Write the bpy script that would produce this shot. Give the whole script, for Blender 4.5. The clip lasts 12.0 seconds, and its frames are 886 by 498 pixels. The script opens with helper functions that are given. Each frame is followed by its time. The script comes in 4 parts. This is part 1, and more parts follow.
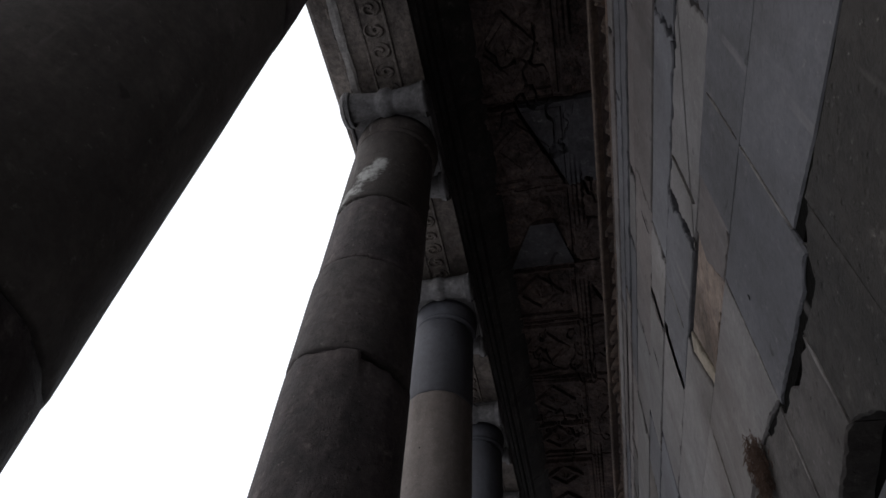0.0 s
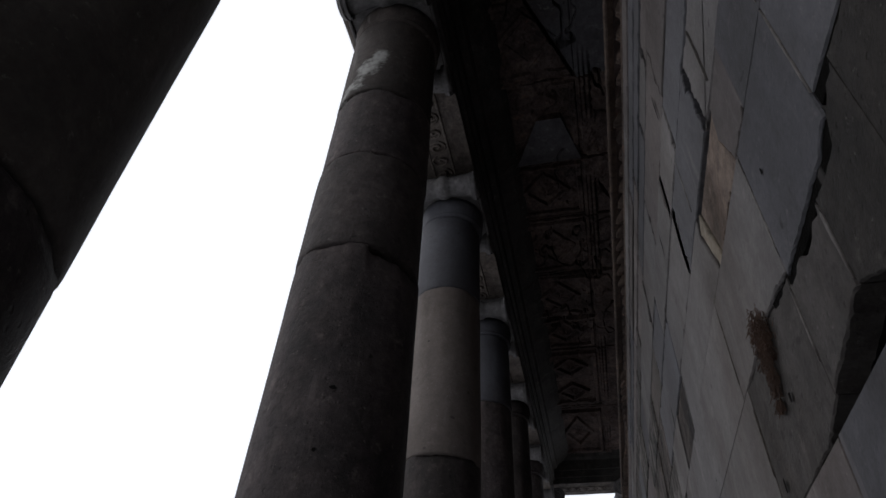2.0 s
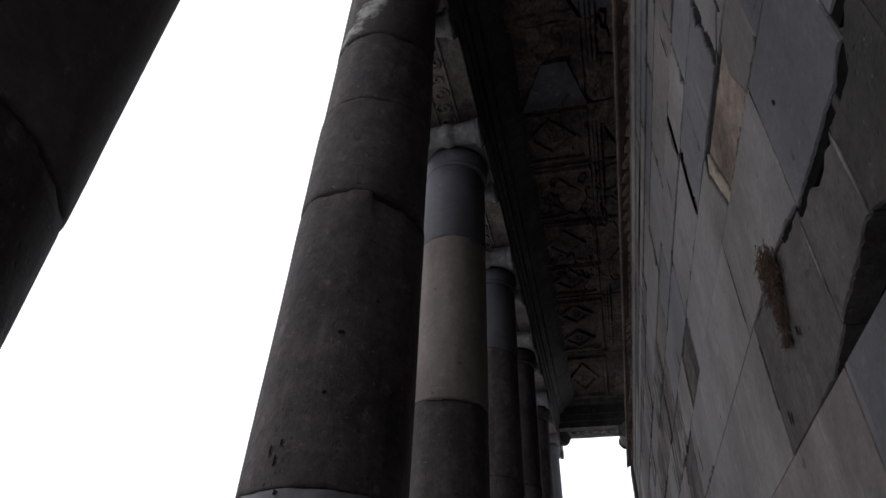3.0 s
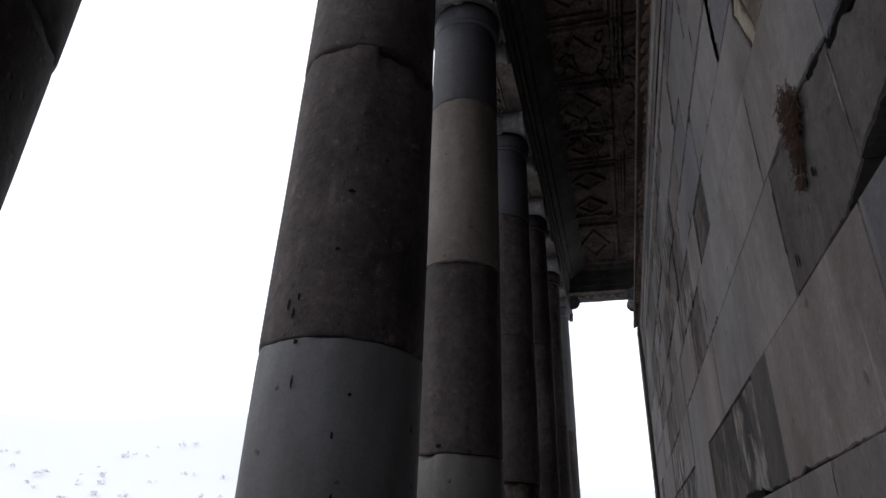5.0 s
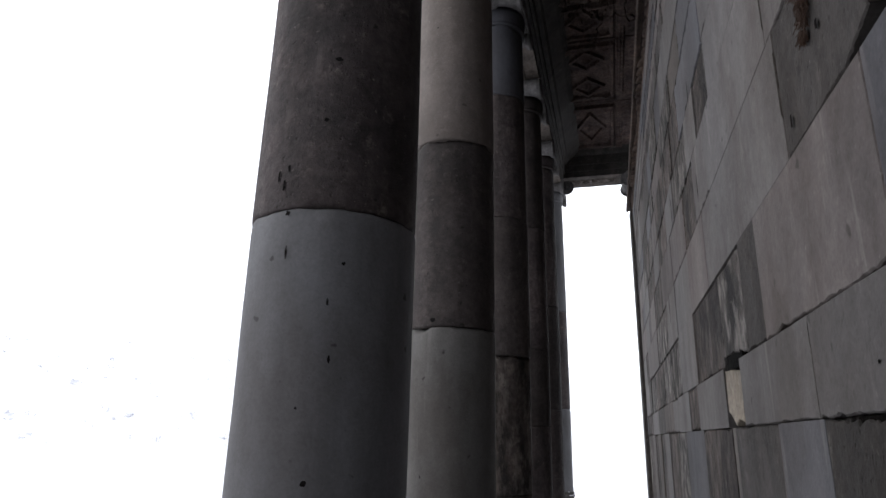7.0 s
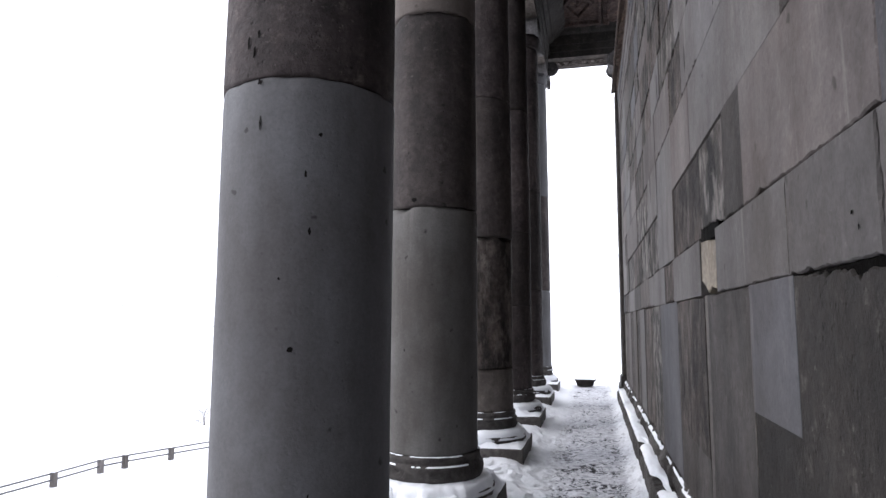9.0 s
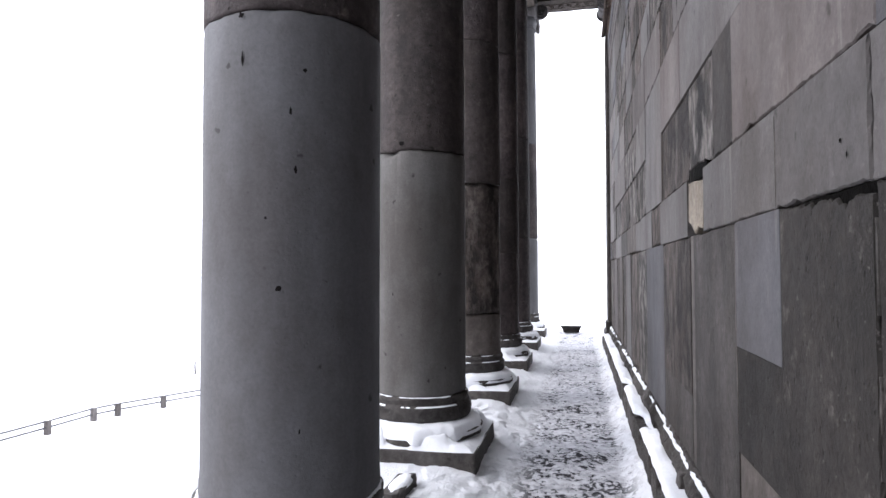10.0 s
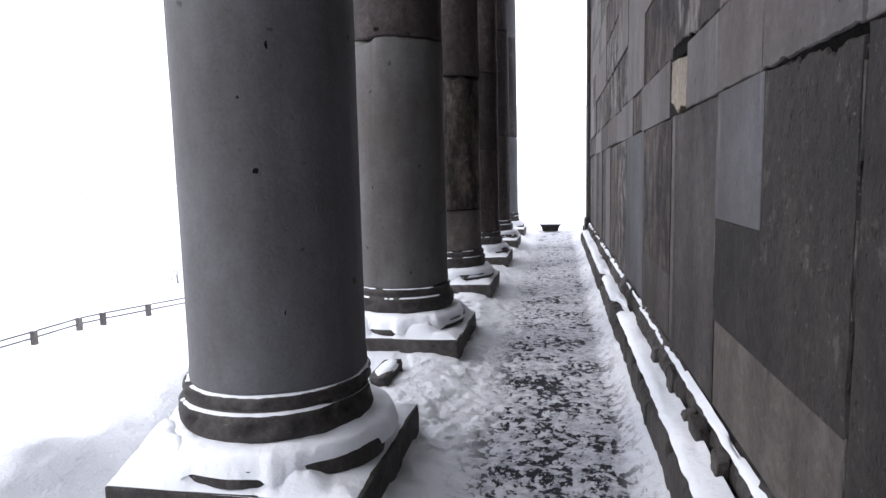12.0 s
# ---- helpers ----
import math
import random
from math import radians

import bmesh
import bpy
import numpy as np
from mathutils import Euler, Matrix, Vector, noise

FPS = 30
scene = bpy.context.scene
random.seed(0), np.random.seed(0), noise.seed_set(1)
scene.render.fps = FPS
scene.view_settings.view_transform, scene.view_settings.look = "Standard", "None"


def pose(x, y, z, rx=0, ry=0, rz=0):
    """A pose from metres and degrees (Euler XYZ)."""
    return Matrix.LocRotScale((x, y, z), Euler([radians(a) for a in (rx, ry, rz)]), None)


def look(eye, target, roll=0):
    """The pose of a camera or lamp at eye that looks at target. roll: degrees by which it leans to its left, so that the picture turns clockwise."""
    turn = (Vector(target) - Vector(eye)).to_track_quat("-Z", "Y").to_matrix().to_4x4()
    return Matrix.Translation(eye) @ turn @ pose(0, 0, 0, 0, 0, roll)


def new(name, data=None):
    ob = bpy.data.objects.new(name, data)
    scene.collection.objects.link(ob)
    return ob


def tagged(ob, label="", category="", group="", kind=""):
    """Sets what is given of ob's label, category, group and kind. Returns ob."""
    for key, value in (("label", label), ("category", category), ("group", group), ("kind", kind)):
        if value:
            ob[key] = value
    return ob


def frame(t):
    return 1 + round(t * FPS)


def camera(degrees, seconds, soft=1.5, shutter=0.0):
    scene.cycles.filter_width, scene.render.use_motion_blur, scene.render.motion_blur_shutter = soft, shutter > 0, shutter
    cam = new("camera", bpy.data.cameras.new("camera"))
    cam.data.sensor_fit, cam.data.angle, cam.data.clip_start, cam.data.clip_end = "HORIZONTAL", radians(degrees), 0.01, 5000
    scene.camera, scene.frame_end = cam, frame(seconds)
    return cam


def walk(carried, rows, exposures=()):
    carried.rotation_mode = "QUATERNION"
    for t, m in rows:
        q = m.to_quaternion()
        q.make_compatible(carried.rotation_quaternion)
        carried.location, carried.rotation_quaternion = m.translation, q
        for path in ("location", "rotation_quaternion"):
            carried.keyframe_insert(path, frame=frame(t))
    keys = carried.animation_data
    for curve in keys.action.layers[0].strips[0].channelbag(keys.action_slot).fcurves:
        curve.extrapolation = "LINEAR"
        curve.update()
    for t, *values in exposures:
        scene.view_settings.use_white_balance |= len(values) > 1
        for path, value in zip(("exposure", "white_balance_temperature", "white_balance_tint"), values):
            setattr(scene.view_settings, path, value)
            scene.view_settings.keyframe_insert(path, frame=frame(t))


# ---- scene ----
cam = camera(70.1, 12.0)
PATH = [
    (0, (1.147, -2.584, 1.636), (0.825, -1.363, 3.187), 4.5),
    (0.5, (1.143, -2.569, 1.63), (0.811, -1.293, 3.133), 4.7),
    (1, (1.137, -2.552, 1.627), (0.798, -1.222, 3.081), 3.4),
    (1.5, (1.136, -2.543, 1.614), (0.781, -1.164, 3.018), 3.0),
    (2, (1.133, -2.529, 1.606), (0.759, -1.096, 2.95), 3.1),
    (2.5, (1.13, -2.517, 1.597), (0.739, -1.037, 2.885), 2.8),
    (3, (1.124, -2.501, 1.586), (0.717, -0.976, 2.814), 2.4),
    (5, (1.123, -2.452, 1.536), (0.637, -0.728, 2.425), 1.9),
    (5.5, (1.125, -2.443, 1.52), (0.629, -0.684, 2.331), 2.2),
    (6, (1.124, -2.437, 1.506), (0.624, -0.645, 2.239), 2.2),
    (6.5, (1.128, -2.426, 1.488), (0.629, -0.604, 2.143), 1.9),
    (7, (1.128, -2.421, 1.47), (0.634, -0.567, 2.035), 1.2),
    (9, (1.13, -2.39, 1.406), (0.676, -0.456, 1.63), 0.2),
    (9.5, (1.13, -2.384, 1.385), (0.692, -0.438, 1.529), -0.0),
    (10, (1.127, -2.382, 1.364), (0.708, -0.428, 1.432), -0.1),
    (10.5, (1.126, -2.38, 1.342), (0.727, -0.42, 1.336), -0.9),
    (11, (1.124, -2.376, 1.321), (0.739, -0.415, 1.24), -1.1),
    (11.5, (1.121, -2.372, 1.293), (0.75, -0.413, 1.138), -1.0),
    (12, (1.116, -2.368, 1.27), (0.759, -0.414, 1.04), -1.3),
]
EXPOSURES = [(0, -0.58, 6320, 10), (0.5, -0.90, 6300, 10), (1.5, -0.94, 6290, 10), (2.5, -0.82, 6290, 10), (3.0, -0.54, 6320, 10), (5.0, -0.58, 6300, 10), (6.5, -0.46, 6280, 10), (7.0, 0.0, 6300, 10), (9.0, 0.55, 6230, 12), (9.5, 0.92, 6220, 13), (10.5, 0.94, 6200, 13), (11.2, 0.78, 6180, 13), (12.0, 0.6, 6160, 13)]
walk(cam, [(t, look(eye, target, roll)) for t, eye, target, roll in PATH], EXPOSURES)

# ---- world: an overcast winter sky over snow ----
world = bpy.data.worlds.new("overcast")
scene.world = world
world.use_nodes = True
wn, wl = world.node_tree.nodes, world.node_tree.links
sky = wn.new("ShaderNodeTexSky")
sky.sky_type, sky.sun_disc = "NISHITA", False
sky.sun_elevation, sky.sun_rotation = radians(35), radians(250)
bg_sky = wn["Background"]
bg_sky.inputs["Strength"].default_value = 0.06
wl.new(sky.outputs["Color"], bg_sky.inputs["Color"])
bg_cloud = wn.new("ShaderNodeBackground")
bg_cloud.inputs["Color"].default_value = (1.0, 0.985, 0.99, 1)
bg_cloud.inputs["Strength"].default_value = 1.9
w_add = wn.new("ShaderNodeAddShader")
wl.new(bg_sky.outputs[0], w_add.inputs[0])
wl.new(bg_cloud.outputs[0], w_add.inputs[1])
wl.new(w_add.outputs[0], wn["World Output"].inputs["Surface"])

sun = new("sun", bpy.data.lights.new("sun", "SUN"))
sun.data.energy, sun.data.angle, sun.data.color = 0.7, radians(25), (1.0, 0.96, 0.9)
sun.matrix_world = look((-20, -8, 16), (0, 0, 0))


# ---- materials ----
def mat_new(name):
    m = bpy.data.materials.new(name)
    m.use_nodes = True
    return m, m.node_tree.nodes, m.node_tree.links


def ramp(nodes, links, src, stops):
    r = nodes.new("ShaderNodeValToRGB")
    while len(r.color_ramp.elements) < len(stops):
        r.color_ramp.elements.new(0.5)
    for e, (p, c) in zip(r.color_ramp.elements, stops):
        e.position, e.color = p, (*c, 1)
    links.new(src, r.inputs[0])
    return r.outputs[0]


def mix(nodes, links, kind, a, b, fac):
    n = nodes.new("ShaderNodeMix")
    n.data_type, n.blend_type = "RGBA", kind
    for sock, v in ((n.inputs[0], fac), (n.inputs[6], a), (n.inputs[7], b)):
        if isinstance(v, (int, float)):
            sock.default_value = v
        elif isinstance(v, tuple):
            sock.default_value = (*v, 1)
        else:
            links.new(v, sock)
    return n.outputs[2]


def noise_of(nodes, links, vec, scale, detail=5, rough=0.6, stretch=None):
    n = nodes.new("ShaderNodeTexNoise")
    n.inputs["Scale"].default_value, n.inputs["Detail"].default_value, n.inputs["Roughness"].default_value = scale, detail, rough
    if stretch:
        mp = nodes.new("ShaderNodeMapping")
        mp.inputs["Scale"].default_value = stretch
        links.new(vec, mp.inputs[0])
        vec = mp.outputs[0]
    links.new(vec, n.inputs["Vector"])
    return n.outputs["Fac"]


def noise_color(nodes, links, vec, scale):
    n = nodes.new("ShaderNodeTexNoise")
    n.inputs["Scale"].default_value, n.inputs["Detail"].default_value = scale, 2
    links.new(vec, n.inputs["Vector"])
    return n.outputs["Color"]


def stone(name, tint, stain, streak=0.35, pits=0.5, coarse=0.5, pale=(0.30, 0.29, 0.28), pale_amount=0.2, mottle=0.8, holes=0.6, patch=None, cell_scale=5.5, chisel=False, gloss=0.2, lime=0.2):
    """Weathered basalt: mottled colour, vertical run-off streaks, pits and grain."""
    tint, stain, pale = ((q[0] * 0.83, q[1] * 0.795, q[2] * 0.785) for q in (tint, stain, pale))
    m, n, l = mat_new(name)
    b = n["Principled BSDF"]
    tc, info = n.new("ShaderNodeTexCoord"), n.new("ShaderNodeObjectInfo")
    shift = n.new("ShaderNodeVectorMath")
    shift.operation = "MULTIPLY_ADD"
    l.new(info.outputs["Random"], shift.inputs[0])
    shift.inputs[1].default_value = (13.0, 7.0, 9.0)
    l.new(tc.outputs["Object"], shift.inputs[2])
    vec = shift.outputs[0]
    big = noise_of(n, l, vec, 1.7, 6, 0.65)
    mid = noise_of(n, l, vec, 9, 8, 0.7)
    fine = noise_of(n, l, vec, 70, 4, 0.7)
    runs = noise_of(n, l, vec, 8, 6, 0.62, (1.0, 0.6, 0.30)) if chisel else noise_of(n, l, vec, 3.2, 3, 0.5, (1.8, 1.8, 0.22))
    col = mix(n, l, "MIX", tint, stain, ramp(n, l, big, [(0.38, (0, 0, 0)), (0.66, (1, 1, 1))]))
    col = mix(n, l, "MULTIPLY", col, ramp(n, l, mid, [(0.3, (0.6, 0.6, 0.6)), (0.7, (1.3, 1.28, 1.25))]), mottle)
    blotch = noise_of(n, l, vec, 21, 7, 0.72)
    col = mix(n, l, "MULTIPLY", col, ramp(n, l, blotch, [(0.36, (0.55, 0.54, 0.53)), (0.6, (1.18, 1.18, 1.18))]), min(1.0, mottle * 0.9))
    col = mix(n, l, "MULTIPLY", col, ramp(n, l, runs, [(0.40, (0.28, 0.27, 0.26)), (0.58, (1.35, 1.33, 1.3))] if chisel else [(0.35, (0.45, 0.44, 0.43)), (0.6, (1.1, 1.1, 1.1))]), streak)
    gate = ramp(n, l, mid, [(0.60, (0, 0, 0)), (0.72, (pale_amount,) * 3)])
    col = mix(n, l, "MIX", col, pale, gate)
    flecks = noise_of(n, l, vec, 38, 6, 0.75)
    if chisel:
        flecks = noise_of(n, l, vec, 11, 6, 0.68, (1.0, 0.7, 0.42))
    col = mix(n, l, "MIX", col, pale, ramp(n, l, flecks, [(0.50, (0, 0, 0)), (0.63, (pale_amount,) * 3)] if chisel else [(0.61, (0, 0, 0)), (0.70, (pale_amount * 1.5,) * 3)]))
    col = mix(n, l, "MULTIPLY", col, ramp(n, l, fine, [(0.3, (0.8, 0.8, 0.8)), (0.7, (1.15, 1.15, 1.15))]), 0.7)
    weather = noise_of(n, l, tc.outputs["Object"], 1.5, 6, 0.62, (1.0, 1.0, 0.55))
    col = mix(n, l, "MULTIPLY", col, ramp(n, l, weather, [(0.36, (0.66, 0.61, 0.57)), (0.5, (1.0, 0.99, 0.98)), (0.66, (1.18, 1.18, 1.19))]), 0.75)
    # pale lime that has run down the face in places
    drip = noise_of(n, l, vec, 15, 3, 0.55, (1.0, 1.0, 0.07))
    where = noise_of(n, l, vec, 2.3, 4, 0.6)
    runs_pale = mix(n, l, "MULTIPLY", ramp(n, l, drip, [(0.63, (0, 0, 0)), (0.70, (lime,) * 3)]), ramp(n, l, where, [(0.46, (0, 0, 0)), (0.60, (1, 1, 1))]), 1.0)
    col = mix(n, l, "MIX", col, pale, runs_pale)
    if patch:
        # one pale lichen smear with a ragged outline
        near = None
        for spot in patch:
            away = n.new("ShaderNodeVectorMath")
            away.operation = "DISTANCE"
            l.new(tc.outputs["Object"], away.inputs[0])
            away.inputs[1].default_value = spot
            if near is None:
                near = away.outputs["Value"]
            else:
                least = n.new("ShaderNodeMath")
                least.operation = "MINIMUM"
                l.new(near, least.inputs[0])
                l.new(away.outputs["Value"], least.inputs[1])
                near = least.outputs[0]
        ragged = n.new("ShaderNodeMath")
        ragged.operation = "MULTIPLY_ADD"
        l.new(mid, ragged.inputs[0])
        ragged.inputs[1].default_value = 0.45
        l.new(near, ragged.inputs[2])
        col = mix(n, l, "MIX", col, (0.34, 0.34, 0.32), ramp(n, l, ragged.outputs[0], [(0.235, (0.75, 0.75, 0.75)), (0.315, (0, 0, 0))]))
    # scattered holes, some empty, some filled with dirt
    warp = n.new("ShaderNodeVectorMath")
    warp.operation = "MULTIPLY_ADD"
    l.new(noise_color(n, l, vec, 22), warp.inputs[0])
    warp.inputs[1].default_value = (0.06, 0.06, 0.06)
    l.new(vec, warp.inputs[2])
    cells = n.new("ShaderNodeTexVoronoi")
    cells.inputs["Scale"].default_value = cell_scale
    l.new(warp.outputs[0], cells.inputs["Vector"])
    painted_hole = ramp(n, l, cells.outputs["Distance"], [(0.055, (1, 1, 1)), (0.095, (0, 0, 0))])
    col = mix(n, l, "MULTIPLY", col, mix(n, l, "MIX", (1, 1, 1), (0.25, 0.24, 0.23), painted_hole), holes)
    vary = n.new("ShaderNodeMapRange")
    vary.inputs["To Min"].default_value, vary.inputs["To Max"].default_value = 0.82, 1.18
    l.new(info.outputs["Random"], vary.inputs["Value"])
    col = mix(n, l, "MULTIPLY", col, vary.outputs[0], 1.0)
    l.new(col, b.inputs["Base Color"])
    rr = n.new("ShaderNodeMapRange")
    rr.inputs["To Min"].default_value, rr.inputs["To Max"].default_value = 0.62, 0.95
    l.new(mid, rr.inputs["Value"])
    l.new(rr.outputs[0], b.inputs["Roughness"])
    b.inputs["Specular IOR Level"].default_value = gloss
    vor = n.new("ShaderNodeTexVoronoi")
    vor.inputs["Scale"].default_value = 26
    l.new(vec, vor.inputs["Vector"])
    pit = ramp(n, l, vor.outputs["Distance"], [(0.06, (0, 0, 0)), (0.2, (1, 1, 1))])
    b1, b2, b3 = n.new("ShaderNodeBump"), n.new("ShaderNodeBump"), n.new("ShaderNodeBump")
    for bump, src, strength, dist in ((b1, mid, coarse, 0.02), (b2, fine, 0.35, 0.004), (b3, pit, pits, 0.006)):
        bump.inputs["Strength"].default_value, bump.inputs["Distance"].default_value = strength, dist
        l.new(src, bump.inputs["Height"])
    l.new(b1.outputs[0], b2.inputs["Normal"])
    l.new(b2.outputs[0], b3.inputs["Normal"])
    l.new(b3.outputs[0], b.inputs["Normal"])
    return m


M = {
    "grey": stone("basalt_grey", (0.080, 0.076, 0.073), (0.047, 0.043, 0.040), 0.55, mottle=0.65),
    "light": stone("basalt_light", (0.145, 0.142, 0.142), (0.112, 0.108, 0.107), 0.25, 0.2, 0.25, mottle=0.3),
    "blue": stone("basalt_blue", (0.098, 0.101, 0.112), (0.08, 0.081, 0.087), 0.25, 0.2, 0.2, mottle=0.3),
    "mauve": stone("basalt_mauve", (0.128, 0.117, 0.115), (0.100, 0.092, 0.090), 0.35, 0.2, 0.3, mottle=0.35),
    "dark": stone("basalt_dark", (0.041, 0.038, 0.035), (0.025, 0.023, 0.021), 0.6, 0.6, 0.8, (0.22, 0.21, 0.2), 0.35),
    "brown": stone("basalt_brown", (0.074, 0.064, 0.059), (0.030, 0.026, 0.025), 1.0, 0.6, 1.3, (0.24, 0.22, 0.2), 0.3, mottle=1.0, chisel=True),
    "streaked": stone("basalt_streaked", (0.082, 0.078, 0.074), (0.032, 0.030, 0.029), 1.0, 0.6, 1.2, (0.25, 0.24, 0.225), 0.8, mottle=1.0, chisel=True),
    "moss": stone("basalt_mossy", (0.016, 0.017, 0.013), (0.010, 0.010, 0.009), 0.3, 0.6, 0.9, (0.07, 0.10, 0.02), 0.6, gloss=0.05),
    "warm": stone("basalt_warm", (0.106, 0.097, 0.090), (0.068, 0.061, 0.056), 0.6, 0.3, 0.3, mottle=0.5),
    "strip": stone("stone_strip", (0.155, 0.148, 0.138), (0.072, 0.070, 0.067), 0.4, 0.3, 0.4, mottle=0.9),
    "mortar": stone("pale_mortar", (0.21, 0.205, 0.197), (0.14, 0.137, 0.132), 0.2, 0.3, 0.3, mottle=0.8),
    "tan": stone("stone_tan", (0.118, 0.105, 0.096), (0.094, 0.084, 0.078), 0.3, 0.3, 0.3, mottle=0.25, lime=0.08),
    "fracture": stone("stone_fracture", (0.225, 0.185, 0.158), (0.14, 0.116, 0.10), 0.7, 0.5, 1.3, (0.34, 0.30, 0.26), 0.5),
    "cream": stone("stone_cream", (0.36, 0.33, 0.27), (0.27, 0.25, 0.21), 0.3, 0.3, 0.6),
    "carved": stone("basalt_carved", (0.088, 0.069, 0.063), (0.030, 0.025, 0.025), 0.2, 0.5, 0.8, (0.17, 0.09, 0.065), 0.5, mottle=1.0, gloss=0.05),
    "slab": stone("ceiling_slab", (0.070, 0.070, 0.076), (0.046, 0.046, 0.051), 0.2, 0.3, 0.4, mottle=0.45, gloss=0.05),
    "cornice": stone("basalt_cornice", (0.125, 0.095, 0.078), (0.050, 0.038, 0.033), 0.2, 0.5, 0.8, (0.26, 0.15, 0.10), 0.5),
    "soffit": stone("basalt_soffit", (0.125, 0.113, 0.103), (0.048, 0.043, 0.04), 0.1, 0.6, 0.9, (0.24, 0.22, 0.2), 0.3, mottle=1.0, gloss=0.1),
    "capital": stone("basalt_capital", (0.12, 0.12, 0.124), (0.085, 0.084, 0.084), 0.2, 0.3, 0.3),
    # near-black colour that stands in for shade in open joints and hollows
    "joint": stone("joint_shade_black", (0.006, 0.0055, 0.005), (0.004, 0.004, 0.0035), pale_amount=0.0, gloss=0.02),
    "base": stone("basalt_base", (0.084, 0.081, 0.079), (0.044, 0.042, 0.040), 0.3, 0.6, 0.8),
    "drum_grey": stone("drum_grey", (0.114, 0.119, 0.128), (0.096, 0.099, 0.106), 0.35, 0.15, 0.15, pale_amount=0.0, mottle=0.14, holes=0.85, gloss=0.35, lime=0.06),
    "drum_warm": stone("drum_warm", (0.099, 0.100, 0.097), (0.080, 0.0795, 0.077), 0.35, 0.2, 0.2, pale_amount=0.05, mottle=0.2, holes=0.85, lime=0.12),
    "drum_blue": stone("drum_blue", (0.074, 0.078, 0.09), (0.06, 0.062, 0.07), 0.3, 0.15, 0.15, pale_amount=0.0, mottle=0.25),
    "drum_brown": stone("drum_brown", (0.080, 0.068, 0.068), (0.036, 0.031, 0.032), 0.6, 0.8, 1.0, (0.19, 0.165, 0.155), 0.5, mottle=0.9, holes=0.9, cell_scale=9.0),
    "drum_dark": stone("drum_dark", (0.060, 0.052, 0.050), (0.032, 0.028, 0.028), 0.5, 0.7, 0.8, (0.16, 0.15, 0.14), 0.35, mottle=0.8, holes=0.8, cell_scale=8.0),
    "drum_lichen": stone("drum_lichen", (0.062, 0.053, 0.048), (0.042, 0.037, 0.034), 0.5, 0.6, 0.5, mottle=0.6, patch=((-0.2, -0.26, 5.24), (-0.13, -0.30, 5.33), (-0.05, -0.32, 5.45), (0.02, -0.325, 5.58))),
}


def snow_material(name, bump=0.4):
    m, n, l = mat_new(name)
    b = n["Principled BSDF"]
    tc = n.new("ShaderNodeTexCoord")
    a, c = noise_of(n, l, tc.outputs["Object"], 6, 6, 0.6), noise_of(n, l, tc.outputs["Object"], 90, 3, 0.6)
    l.new(ramp(n, l, a, [(0.3, (0.61, 0.625, 0.66)), (0.7, (0.715, 0.73, 0.755))]), b.inputs["Base Color"])
    b.inputs["Roughness"].default_value = 0.75
    b.inputs["Subsurface Weight"].default_value = 0.0
    b1, b2 = n.new("ShaderNodeBump"), n.new("ShaderNodeBump")
    clod = n.new("ShaderNodeBump")
    clod.inputs["Strength"].default_value, clod.inputs["Distance"].default_value = 0.4, 0.012
    l.new(noise_of(n, l, tc.outputs["Object"], 24, 5, 0.62), clod.inputs["Height"])
    l.new(clod.outputs[0], b1.inputs["Normal"])
    b1.inputs["Strength"].default_value, b1.inputs["Distance"].default_value = bump, 0.02
    b2.inputs["Strength"].default_value, b2.inputs["Distance"].default_value = 0.25, 0.003
    l.new(a, b1.inputs["Height"])
    l.new(c, b2.inputs["Height"])
    l.new(b1.outputs[0], b2.inputs["Normal"])
    l.new(b2.outputs[0], b.inputs["Normal"])
    return m


SNOW = snow_material("snow")


